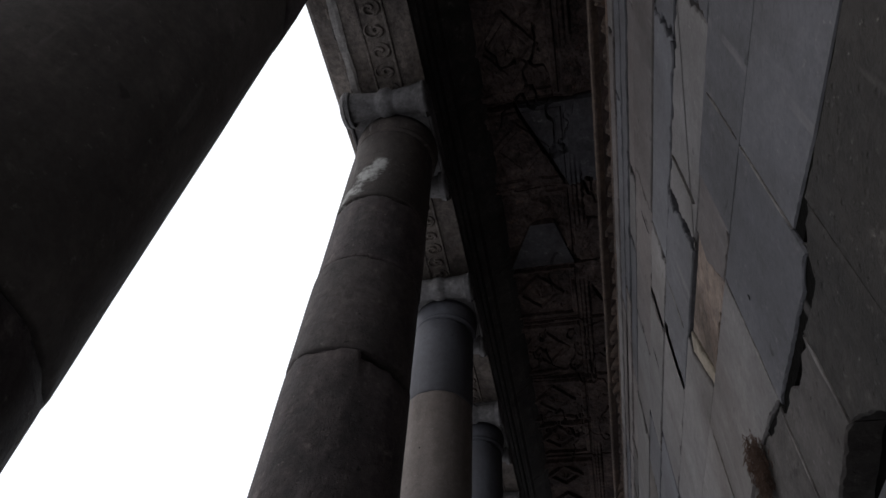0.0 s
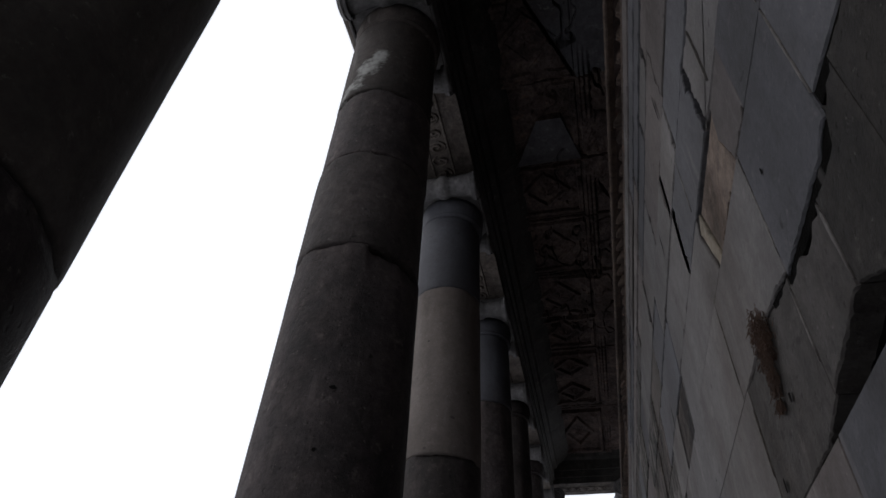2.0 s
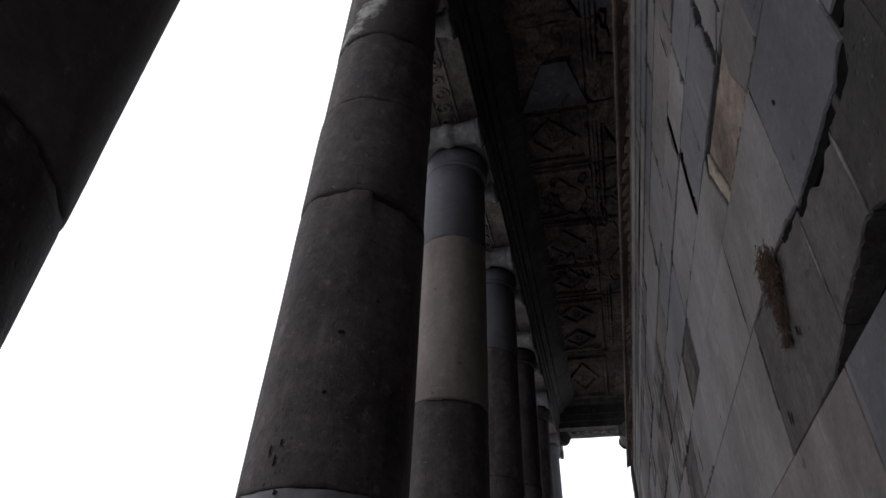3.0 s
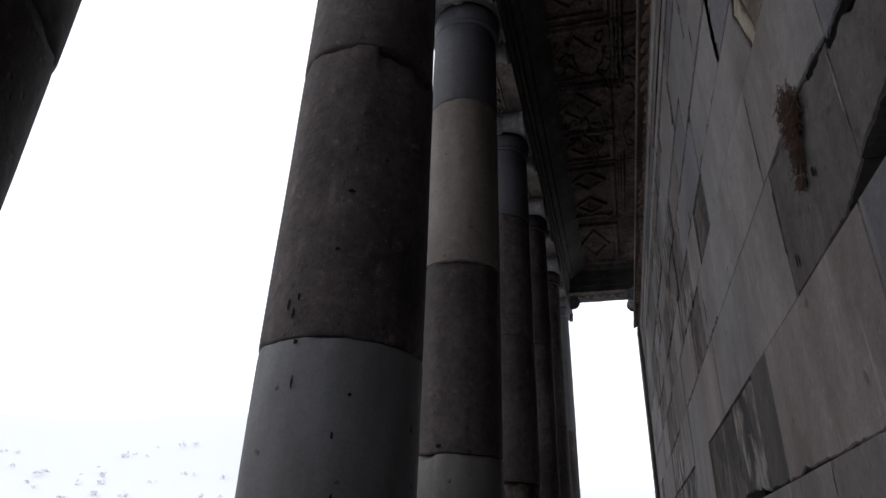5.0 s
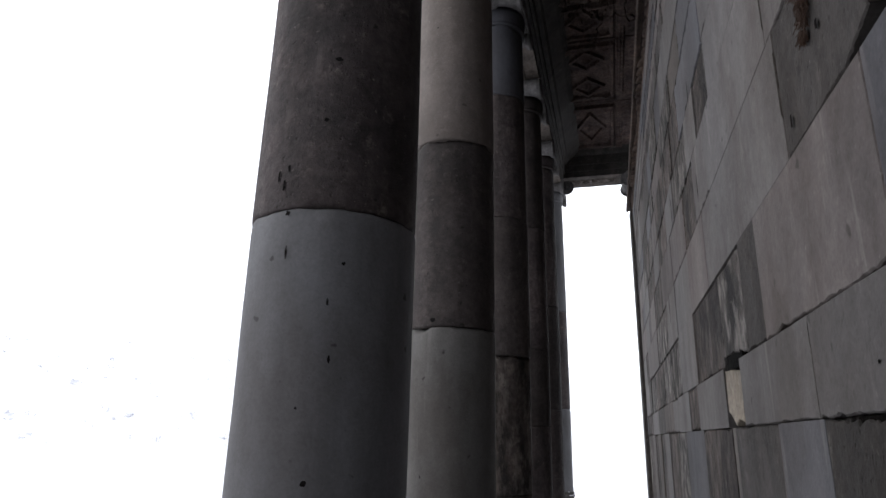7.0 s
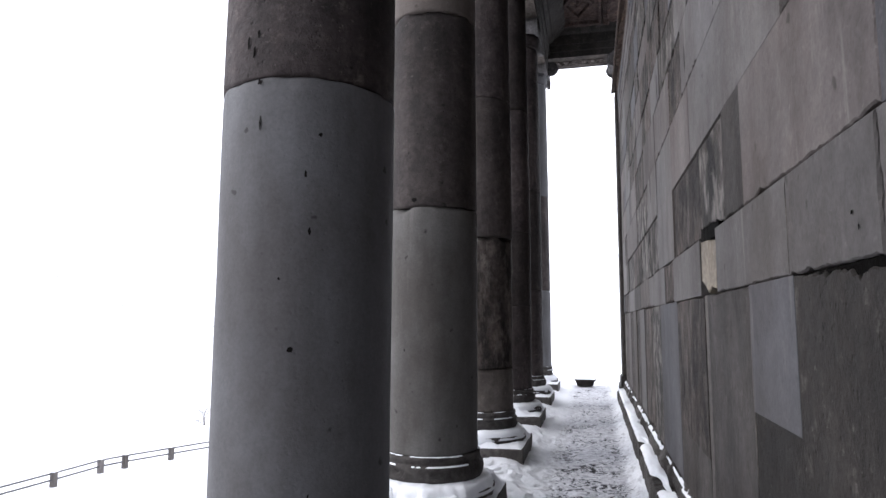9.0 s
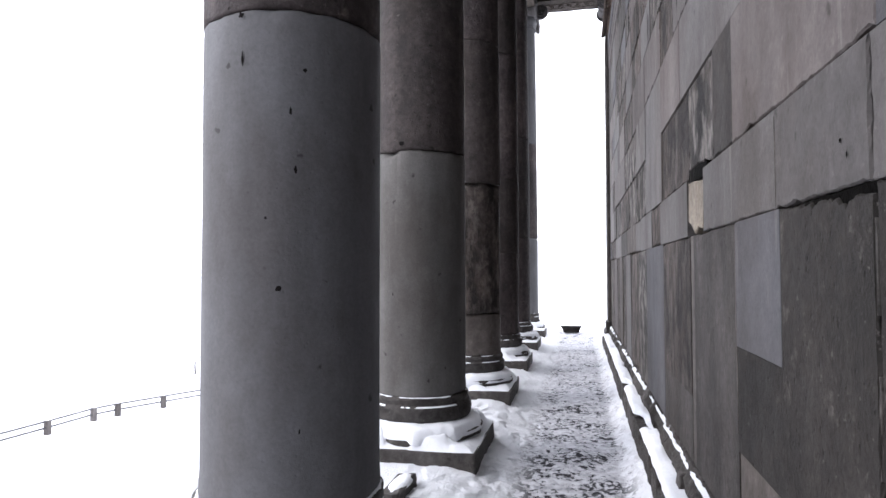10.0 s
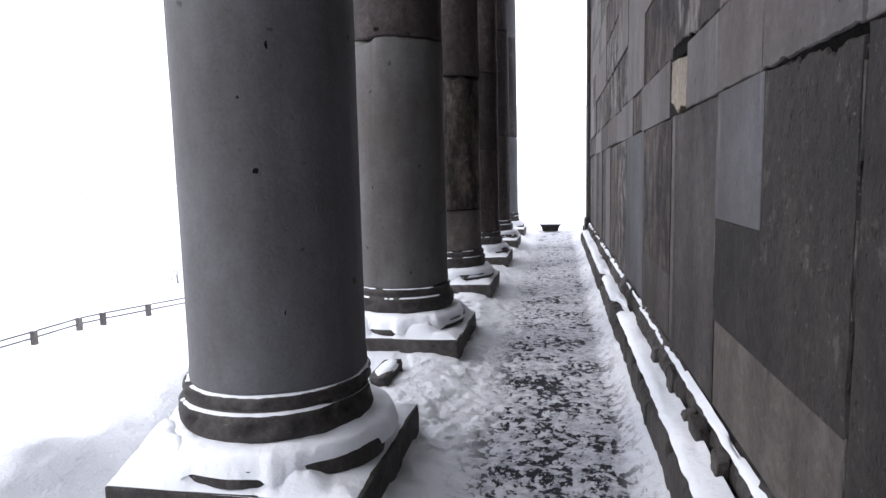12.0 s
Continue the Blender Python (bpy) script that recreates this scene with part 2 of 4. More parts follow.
def trampled_material():
    """Trodden snow that thins to wet dark stone in footprint-sized patches along the middle of the passage."""
    m, n, l = mat_new("trampled_snow")
    b = n["Principled BSDF"]
    tc = n.new("ShaderNodeTexCoord")
    vec = tc.outputs["Object"]
    patch = noise_of(n, l, vec, 21, 8, 0.70, (1.05, 0.85, 1.0))
    broad = noise_of(n, l, vec, 3.2, 3, 0.5)
    sep = n.new("ShaderNodeSeparateXYZ")
    l.new(vec, sep.inputs[0])
    band = ramp(n, l, sep.outputs["X"], [(0.64, (0, 0, 0)), (0.84, (1, 1, 1)), (1.0, (1, 1, 1))])
    edge = n.new("ShaderNodeMapRange")
    edge.inputs["From Min"].default_value, edge.inputs["From Max"].default_value = 1.52, 1.36
    l.new(sep.outputs["X"], edge.inputs["Value"])
    walkway = mix(n, l, "MULTIPLY", band, edge.outputs[0], 1.0)
    sumv = n.new("ShaderNodeMath")
    sumv.operation = "MULTIPLY_ADD"
    l.new(broad, sumv.inputs[0])
    sumv.inputs[1].default_value = 0.5
    l.new(patch, sumv.inputs[2])
    # the stretch further along the passage is less trodden
    fade = n.new("ShaderNodeMapRange")
    fade.inputs["From Min"].default_value, fade.inputs["From Max"].default_value = 0.0, 7.0
    fade.inputs["To Min"].default_value, fade.inputs["To Max"].default_value = 0.0, -0.075
    l.new(sep.outputs["Y"], fade.inputs["Value"])
    thin = n.new("ShaderNodeMath")
    thin.operation = "ADD"
    l.new(sumv.outputs[0], thin.inputs[0])
    l.new(fade.outputs[0], thin.inputs[1])
    bare = ramp(n, l, thin.outputs[0], [(0.758, (0, 0, 0)), (0.782, (1, 1, 1))])
    bare = mix(n, l, "MULTIPLY", bare, walkway, 1.0)
    grey = noise_of(n, l, vec, 14, 6, 0.65)
    trod = ramp(n, l, grey, [(0.34, (0.27, 0.275, 0.30)), (0.58, (0.56, 0.57, 0.605))])
    clean = mix(n, l, "MIX", (0.67, 0.685, 0.715), trod, walkway)
    col = mix(n, l, "MIX", clean, (0.020, 0.020, 0.025), bare)
    l.new(col, b.inputs["Base Color"])
    l.new(ramp(n, l, bare, [(0.0, (0.8,) * 3), (1.0, (0.75,) * 3)]), b.inputs["Roughness"])
    b.inputs["Specular IOR Level"].default_value = 0.15
    b1 = n.new("ShaderNodeBump")
    b1.inputs["Strength"].default_value, b1.inputs["Distance"].default_value = 0.9, 0.03
    l.new(patch, b1.inputs["Height"])
    b1.invert = True
    l.new(b1.outputs[0], b.inputs["Normal"])
    return m


TRAMPLED = trampled_material()


def plain(name, colour, rough=0.8):
    m, n, l = mat_new(name)
    b = n["Principled BSDF"]
    tc = n.new("ShaderNodeTexCoord")
    f = noise_of(n, l, tc.outputs["Object"], 12, 5)
    l.new(mix(n, l, "MULTIPLY", colour, ramp(n, l, f, [(0.3, (0.6,) * 3), (0.7, (1.3,) * 3)]), 1.0), b.inputs["Base Color"])
    b.inputs["Roughness"].default_value = rough
    return m


TWIG = plain("dry_straw", (0.050, 0.025, 0.014))
IRON = plain("dark_iron", (0.06, 0.06, 0.065), 0.6)
FROST = plain("frosted_brush", (0.70, 0.70, 0.73))
BARK = plain("bare_twigs", (0.16, 0.15, 0.15))


# ---- mesh helpers ----
def empty(name, x=0.0, y=0.0, z=0.0):
    ob = new(name)
    ob.empty_display_size = 0.2
    ob.location = (x, y, z)
    return ob


def finish(name, me, material, parent=None, label="", smooth=False):
    me.materials.append(material)
    if smooth:
        me.polygons.foreach_set("use_smooth", [True] * len(me.polygons))
    ob = new(name, me)
    if parent:
        ob.parent = parent
    if label:
        ob["label"] = label
    return ob


def part(name, bm, material, parent=None, label="", smooth=False):
    me = bpy.data.meshes.new(name)
    bmesh.ops.recalc_face_normals(bm, faces=bm.faces[:])
    bm.to_mesh(me)
    bm.free()
    return finish(name, me, material, parent, label, smooth)


def raw(name, verts, faces, material, parent=None, label="", smooth=False):
    me = bpy.data.meshes.new(name)
    me.from_pydata([tuple(map(float, v)) for v in verts], [], faces)
    me.update()
    return finish(name, me, material, parent, label, smooth)


def hashn(i, j, s):
    v = np.sin(i * 127.1 + j * 311.7 + s * 74.7) * 43758.5453
    return v - np.floor(v)


def vnoise(x, y, s=0.0):
    x, y = np.asarray(x, float), np.asarray(y, float)
    i, j = np.floor(x), np.floor(y)
    u, v = x - i, y - j
    u, v = u * u * (3 - 2 * u), v * v * (3 - 2 * v)
    a = hashn(i, j, s) * (1 - u) + hashn(i + 1, j, s) * u
    b = hashn(i, j + 1, s) * (1 - u) + hashn(i + 1, j + 1, s) * u
    return a * (1 - v) + b * v


def fbm(x, y, s=0.0, octaves=4):
    total, amp, norm = 0.0, 1.0, 0.0
    for k in range(octaves):
        total, norm = total + amp * vnoise(x * 2**k, y * 2**k, s + k * 3.3), norm + amp
        amp *= 0.5
    return total / norm


def step(a, b, x):
    t = np.clip((x - a) / (b - a), 0, 1)
    return t * t * (3 - 2 * t)


def sheet(name, X, Y, Z, material, parent=None, label="", smooth=True):
    """A grid surface from three arrays of one shape."""
    r, c = X.shape
    verts = np.stack([X, Y, Z], -1).reshape(-1, 3)
    k = np.arange(r * c).reshape(r, c)
    faces = np.stack([k[:-1, :-1], k[:-1, 1:], k[1:, 1:], k[1:, :-1]], -1).reshape(-1, 4)
    return raw(name, verts, faces.tolist(), material, parent, label, smooth)


def lathe(profile, seg=56, wobble=0.0, seed=0.0, chips=(), notches=()):
    """A closed turned body from (radius, height) rows. chips: rows whose edge is broken here and there, with the depth;
    notches: (row, angle, half width, depth) of single breaks."""
    verts, faces = [], []
    n = len(profile)
    for i, (r, z) in enumerate(profile):
        for k in range(seg):
            a = 2 * math.pi * k / seg
            d = wobble * (float(vnoise(a * 2.2 + 5, z * 3.0 + i * 0.01, seed)) - 0.5) * 2
            for row, depth in chips:
                if row == i:
                    d -= depth * max(0.0, float(fbm(math.cos(a) * 2.5 + 9, math.sin(a) * 2.5, seed + row // 5, 4)) - 0.46) * 6
            for row, at, half, depth in notches:
                if row == i:
                    off = abs((math.degrees(a) - at + 180) % 360 - 180) / half
                    d -= depth * max(0.0, min(1.0, 7 * (1 - off))) * (0.25 + 1.3 * float(fbm(a * 14, row * 0.7, seed + 7, 4)))
            verts.append(((r + d) * math.cos(a), (r + d) * math.sin(a), z))
    for i in range(n - 1):
        for k in range(seg):
            a, b = i * seg + k, i * seg + (k + 1) % seg
            faces.append((a, b, b + seg, a + seg))
    faces.append(tuple(range(seg - 1, -1, -1)))
    faces.append(tuple((n - 1) * seg + k for k in range(seg)))
    return verts, faces


def box(bm, x0, x1, y0, y1, z0, z1, bevel=0.01, seg=1):
    g = bmesh.ops.create_cube(bm, size=1.0, matrix=Matrix.Translation(((x0 + x1) / 2, (y0 + y1) / 2, (z0 + z1) / 2)) @ Matrix.Diagonal((x1 - x0, y1 - y0, z1 - z0, 1)))
    if bevel:
        edges = list({e for v in g["verts"] for e in v.link_edges})
        bmesh.ops.bevel(bm, geom=edges, offset=bevel, segments=seg, affect="EDGES", profile=0.6)


def extrude_y(profile, y0, y1, n=1, jitter=0.0, seed=0.0):
    """A bar along y with a closed (x, z) section."""
    verts, faces, m = [], [], len(profile)
    for i in range(n + 1):
        y = y0 + (y1 - y0) * i / n
        for k, (x, z) in enumerate(profile):
            d = jitter * (float(fbm(y * 9, k * 1.7, seed, 3)) - 0.5) * 2
            e = jitter * (float(fbm(y * 11, k * 2.3 + 40, seed, 3)) - 0.5) * 2
            verts.append((x + d, y, z + e))
    for i in range(n):
        for k in range(m):
            a, b = i * m + k, i * m + (k + 1) % m
            faces.append((a, a + m, b + m, b))
    faces.append(tuple(range(m)))
    faces.append(tuple(n * m + k for k in range(m - 1, -1, -1)))
    return verts, faces


WALL_X = 1.663       # face of the cella wall
SPACING = 2.1        # column to column
END_Y = 10.5         # the last column of the side, and the row across the end
SOFFIT_Z = 6.55
CEIL_Z = 7.3
WALL_END = 9.0

# ---- ground and distance ----
def land(X, Y):
    R, A = np.hypot(X, Y), np.arctan2(Y, X)
    z = -3.3 + 0.25 * (fbm(X * 0.2 + 9, Y * 0.2, 2) - 0.5) * step(16, 30, R)
    gorge = step(26, 90, R) * (1 - step(150, 320, R))
    hills = step(170, 900, R) * (70 + 150 * fbm(X * 0.0035 + 40, Y * 0.0035 + 11, 5, 5)) * (0.75 + 0.25 * np.sin(A * 3 + 1))
    return z - 14 * gorge + hills + step(60, 300, R) * 9 * fbm(X * 0.02, Y * 0.02, 8)


def ground():
    rad = np.concatenate([np.linspace(0, 40, 41), 40 * 1.085 ** np.arange(1, 56)])
    ang = np.linspace(0, 2 * math.pi, 145)
    R, A = np.meshgrid(rad, ang, indexing="ij")
    X, Y = R * np.cos(A), R * np.sin(A)
    tagged(sheet("ground", X, Y, land(X, Y), SNOW), "snow-covered ground rising to white hills", "ground", kind="structure")


def brush():
    """Frosted scrub scattered over the far slopes."""
    r = random.Random(11)
    verts, faces = [], []
    for k in range(300):
        az = radians(r.uniform(84, 145))
        d = 230 + 300 * r.random() ** 1.2
        cx, cy = d * math.cos(az), d * math.sin(az)
        if float(fbm(cx * 0.012, cy * 0.012, 31, 2)) < 0.47:
            continue
        cz, size = float(land(np.array(cx), np.array(cy))), r.uniform(1.0, 3.2)
        for j in range(16):
            a, e, q = r.uniform(0, 6.28), r.uniform(0.1, 1.5), size * r.uniform(0.5, 1.0)
            c = Vector((cx + q * math.cos(a) * math.cos(e), cy + q * math.sin(a) * math.cos(e), cz + q * math.sin(e) * 0.8))
            i = len(verts)
            verts += [c + Vector((r.gauss(0, 1), r.gauss(0, 1), r.gauss(0, 1))) * size * 0.3 for _ in range(3)]
            faces.append((i, i + 1, i + 2))
    tagged(raw("brush", verts, faces, FROST), "frosted scrub scattered on the far snowy slope", "bushes", kind="stuff")


brush()
ground()


def podium():
    bm = bmesh.new()
    box(bm, -0.98, 3.4, -6.4, 12.1, -3.6, -0.03, 0.03, 2)
    tagged(part("podium", bm, M["base"]), "dark stone temple podium under snow", "podium", kind="structure")


podium()


def floor():
    xs, ys = np.linspace(-0.98, 1.60, 180), np.concatenate([np.linspace(-4.5, -1.5, 60), np.linspace(-1.48, 3.2, 400), np.linspace(3.23, 12.1, 360)])
    X, Y = np.meshgrid(xs, ys, indexing="ij")
    walkway = step(0.45, 0.7, X) * (1 - step(1.3, 1.45, X))
    heap = (0.092 + 0.04 * fbm(X * 2, Y * 2, 4)) * (1 - step(0.25, 0.8, X)) + 0.10 * step(1.38, 1.56, X) * (0.5 + 0.8 * fbm(X * 2, Y * 3, 7))
    prints = 0.028 * (fbm(X * 7, Y * 8, 1, 3) - 0.55) * walkway
    dents = -0.013 * step(0.53, 0.58, fbm(X * 9, Y * 7, 21, 3)) * (1 - walkway) * step(-0.2, 0.2, X)
    dents = dents - 0.011 * step(0.53, 0.57, fbm(X * 17, Y * 13, 53, 3)) * step(0.30, 0.48, X) * (1 - step(0.8, 0.95, X))
    heap = heap + 0.17 * (1 - step(-0.85, -0.42, X)) * (0.35 + fbm(X * 2.3, Y * 2.3, 44, 4)) * step(-0.98, -0.9, X)
    # boot prints with a zigzag tread, in the snow beside the columns
    for bx, by, turn in ((0.52, 0.78, 12), (0.60, 1.32, 5), (0.46, 0.42, -18), (0.58, 1.82, 20), (0.50, -0.35, 8), (0.44, 2.55, -6)):
        ca, sa = math.cos(radians(turn)), math.sin(radians(turn))
        lx, ly = (X - bx) * ca + (Y - by) * sa, -(X - bx) * sa + (Y - by) * ca
        sole = 1 - step(0.75, 1.0, np.hypot(lx / (0.058 + 0.012 * np.sin(ly * 14)), ly / 0.155))
        prints = prints + sole * (-0.016 + 0.011 * (0.5 + 0.5 * np.sin((ly + 0.018 * np.sin(lx * 90)) * 125)))
    Z = np.maximum(heap + prints + dents, -0.02) - 0.05 * (1 - step(-0.98, -0.85, X)) ** 2
    tagged(sheet("floor", X, Y, Z, TRAMPLED), "passage floor of trodden snow over dark stone", "floor", kind="structure")


floor()


# ---- the cella wall ----
wall = tagged(empty("wall_cella"), "cella wall of grey basalt ashlar with worn joints", "wall", kind="structure")
wbm = bmesh.new()
box(wbm, WALL_X + 0.085, WALL_X + 0.75, -3.6, WALL_END, -0.05, CEIL_Z + 0.1, 0)
part("wall_core", wbm, M["joint"], wall)
rng = random.Random(7)


def wall_poly(pts, key, proud=0.0, chip=0.0, label="", name="block"):
    """One stone of the wall: corners (y, z) anticlockwise; chip, for each edge, is how far it is broken back."""
    n = len(pts)
    chips = chip if isinstance(chip, tuple) else (chip,) * n
    seed = rng.uniform(0, 90)
    ring = []
    for e in range(n):
        (ay, az), (by, bz) = pts[e], pts[(e + 1) % n]
        ln = math.hypot(by - ay, bz - az)
        c = chips[e % len(chips)]
        cuts = min(44, max(3, round(ln / 0.016))) if c > 0.003 else max(1, round(ln / 0.3))
        iy, iz = -(bz - az) / ln, (by - ay) / ln
        for k in range(cuts):
            q = k / cuts
            d = c * (3.0 * max(0.0, float(fbm(q * ln * 15 + seed, e * 3.7, seed, 5)) - 0.47) + 0.45 * rng.random() ** 3) if k else 0.0
            d += 0.0012 * rng.random()
            ring.append((ay + (by - ay) * q + iy * d, az + (bz - az) * q + iz * d, 0.0045 if c > 0.003 else 0.0013))
    m, verts, faces = len(ring), [], []
    x = WALL_X - proud
    front = []
    for k, (y, z, bev) in enumerate(ring):
        (py, pz, _), (ny, nz, _) = ring[k - 1], ring[(k + 1) % m]
        ty, tz = ny - py, nz - pz
        ln = math.hypot(ty, tz) or 1.0
        front.append((x, y - tz / ln * bev, z + ty / ln * bev))
    verts += [(x + 0.12, y, z) for y, z, bev in ring]
    verts += [(x + bev * rng.uniform(0.6, 1.8), y, z) for y, z, bev in ring]
    verts += front
    for i in range(2):
        for k in range(m):
            a, b = i * m + k, i * m + (k + 1) % m
            faces.append((a, a + m, b + m, b))
    faces.append(tuple(2 * m + k for k in range(m - 1, -1, -1)))
    return raw(name, verts, faces, M[key], wall, label)


def wall_block(y0, y1, z0, z1, key, proud=0.0, chip=0.0, label="", gap=0.0004):
    """A squared stone; chip may name the lower, far, upper and near edge in turn."""
    y0, y1, z0, z1 = y0 + gap, y1 - gap, z0 + gap, z1 - gap
    return wall_poly([(y0, z0), (y1, z0), (y1, z1), (y0, z1)], key, proud, chip, label)


# stones that stand out, course by course
wall_block(-2.05, -1.088, 0.43, 1.53, "dark", 0.001, (0, 0.006, 0.012, 0))
wall_block(-3.2, -2.05, 0.43, 1.53, "grey", 0.0)
wall_block(-1.10, -0.03, 0.43, 0.74, "warm", -0.002)
wall_poly([(-1.085, 0.741), (-0.521, 0.741), (-0.521, 1.528), (-0.75, 1.524), (-1.0, 1.514), (-1.08, 1.506)], "dark", 0.002, (0, 0, 0.010, 0.024, 0.026, 0.008), "dark rough stone, broken along its top")
wall_block(-0.52, -0.02, 1.10, 1.53, "blue", 0.003)
wall_block(-0.52, -0.02, 0.74, 1.10, "dark", 0.001)
wall_block(-0.02, 0.80, 0.43, 1.53, "grey", 0.0, (0, 0, 0.014, 0))
wall_block(0.80, 0.895, 0.43, 1.53, "strip", -0.002, (0, 0.010, 0.02, 0.010), "narrow pale strip of stone")
wall_block(0.90, 1.90, 0.75, 1.53, "brown", 0.0, (0, 0, 0.016, 0))
wall_block(0.90, 1.90, 0.43, 0.75, "grey", -0.002)
wall_block(1.90, 2.92, 0.43, 1.53, "blue", 0.0)
wall_block(2.92, 3.65, 0.43, 1.53, "streaked", -0.004, (0, 0.02, 0.02, 0))
wall_block(-2.6, -1.072, 1.53, 1.81, "light", 0.0, (0.003, 0.008, 0, 0))
wall_block(-1.069, -0.49, 1.53, 1.81, "light", 0.002, (0.008, 0, 0, 0.006))
wall_block(-0.49, 0.54, 1.53, 1.81, "light", 0.002, (0.006, 0, 0, 0))
wall_poly([(0.60, 1.545), (0.72, 1.56), (0.80, 1.535), (0.965, 1.60), (0.965, 1.80), (0.80, 1.79), (0.56, 1.765), (0.57, 1.65)], "cream", -0.006, 0.012, "pale freshly broken stone")
wall_block(0.97, 2.03, 1.53, 1.81, "light", 0.0)
wall_block(2.03, 2.55, 1.53, 1.81, "brown", -0.006, 0.02)
wall_block(2.55, 3.4, 1.53, 1.81, "light", 0.0)
wall_block(-2.3, -1.10, 1.81, 2.26, "blue", 0.0)
wall_block(-1.10, 0.0, 1.81, 2.26, "mauve", 0.001, (0.012, 0, 0, 0.004))
wall_block(0.0, 0.32, 1.81, 2.26, "grey", 0.0, (0.012, 0, 0, 0))
wall_poly([(0.34, 1.815), (0.56, 1.838), (0.91, 1.855), (0.915, 2.258), (0.325, 2.258)], "streaked", -0.004, (0.012, 0.012, 0.012, 0.012, 0.008), "fluted dark stone with pale scratches")
wall_block(0.92, 1.93, 1.812, 2.26, "brown", -0.008, (0.012, 0.02, 0.008, 0.012))
wall_block(1.93, 2.9, 1.81, 2.26, "light", 0.002)
wall_block(-2.7, -1.75, 2.26, 2.715, "dark", 0.001, (0, 0, 0.008, 0))
wall_poly([(-1.75, 2.26), (-1.63, 2.262), (-1.58, 2.325), (-1.47, 2.384), (-1.468, 2.612), (-1.62, 2.61), (-1.655, 2.69), (-1.75, 2.70)], "dark", 0.0, (0, 0.006, 0.006, 0, 0.016, 0.01, 0.016, 0))
wall_poly([(-1.465, 2.385), (-1.39, 2.372), (-1.172, 2.318), (-1.172, 2.618), (-1.465, 2.610)], "grey", 0.0, (0.01, 0.012, 0, 0.025, 0))
wall_poly([(-1.168, 2.316), (-1.01, 2.265), (-0.53, 2.261), (-0.53, 2.689), (-0.95, 2.685), (-1.168, 2.645)], "grey", -0.002, (0.012, 0.008, 0, 0.006, 0.025, 0))
# a near-black block at the back paints the hollow's shade
wall_block(-1.66, -0.92, 2.20, 2.42, "joint", -0.065, 0.0, "hollow where stone has fallen out, its shade painted black")
wall_poly([(-1.55, 2.205), (-1.0, 2.215), (-1.06, 2.262), (-1.30, 2.268), (-1.50, 2.250)], "moss", -0.018, (0, 0.01, 0.012, 0.012, 0.01), "green moss in the bottom of the hollow")
wall_block(-0.53, 1.15, 2.26, 2.69, "light", 0.0)
wall_block(1.16, 1.95, 2.26, 2.69, "mauve", 0.0)
wall_poly([(-2.6, 2.717), (-1.9, 2.719), (-1.655, 2.735), (-1.655, 3.099), (-2.6, 3.099)], "blue", 0.0, (0.003, 0.005, 0, 0, 0))
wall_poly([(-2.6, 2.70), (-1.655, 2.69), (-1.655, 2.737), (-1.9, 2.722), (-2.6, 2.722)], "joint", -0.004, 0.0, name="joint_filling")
wall_poly([(-1.65, 2.665), (-1.56, 2.640), (-1.19, 2.634), (-1.19, 3.099), (-1.65, 3.099)], "blue", 0.001, (0.012, 0.012, 0, 0.006, 0))
wall_poly([(-1.185, 2.655), (-0.95, 2.690), (-0.461, 2.691), (-0.461, 3.099), (-1.185, 3.099)], "light", 0.0, (0.012, 0.006, 0, 0, 0))
# near-black pieces set in the open joints paint the shade inside them
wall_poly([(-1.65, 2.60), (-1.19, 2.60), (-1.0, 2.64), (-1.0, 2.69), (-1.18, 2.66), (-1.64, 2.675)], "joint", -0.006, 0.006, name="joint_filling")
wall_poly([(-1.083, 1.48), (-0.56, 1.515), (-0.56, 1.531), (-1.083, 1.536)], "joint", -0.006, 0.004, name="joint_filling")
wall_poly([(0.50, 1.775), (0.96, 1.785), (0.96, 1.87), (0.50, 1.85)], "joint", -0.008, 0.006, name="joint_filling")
wall_block(-0.46, 0.75, 2.69, 3.10, "light", 0.001)
wall_block(-2.4, -1.352, 3.10, 3.44, "blue", 0.0, (0, 0.004, 0.006, 0))
wall_poly([(-1.348, 3.115), (-1.15, 3.118), (-1.08, 3.30), (-1.11, 3.436), (-1.345, 3.436)], "mauve", -0.006, (0.035, 0.010, 0.010, 0.006, 0.002), "grey half of a broken stone")
wall_poly([(-1.148, 3.120), (-0.73, 3.108), (-0.615, 3.425), (-1.108, 3.434), (-1.078, 3.30)], "fracture", -0.013, (0.03, 0, 0.01, 0.012, 0.012), "broken tan stone face")
wall_poly([(-0.73, 3.105), (-0.665, 3.103), (-0.545, 3.37), (-0.60, 3.432)], "cream", -0.006, 0.01, "pale broken edge of a stone")
wall_poly([(-0.66, 3.101), (0.6, 3.101), (0.6, 3.439), (-0.57, 3.439), (-0.54, 3.37)], "light", 0.0, (0, 0, 0, 0.008, 0.006))
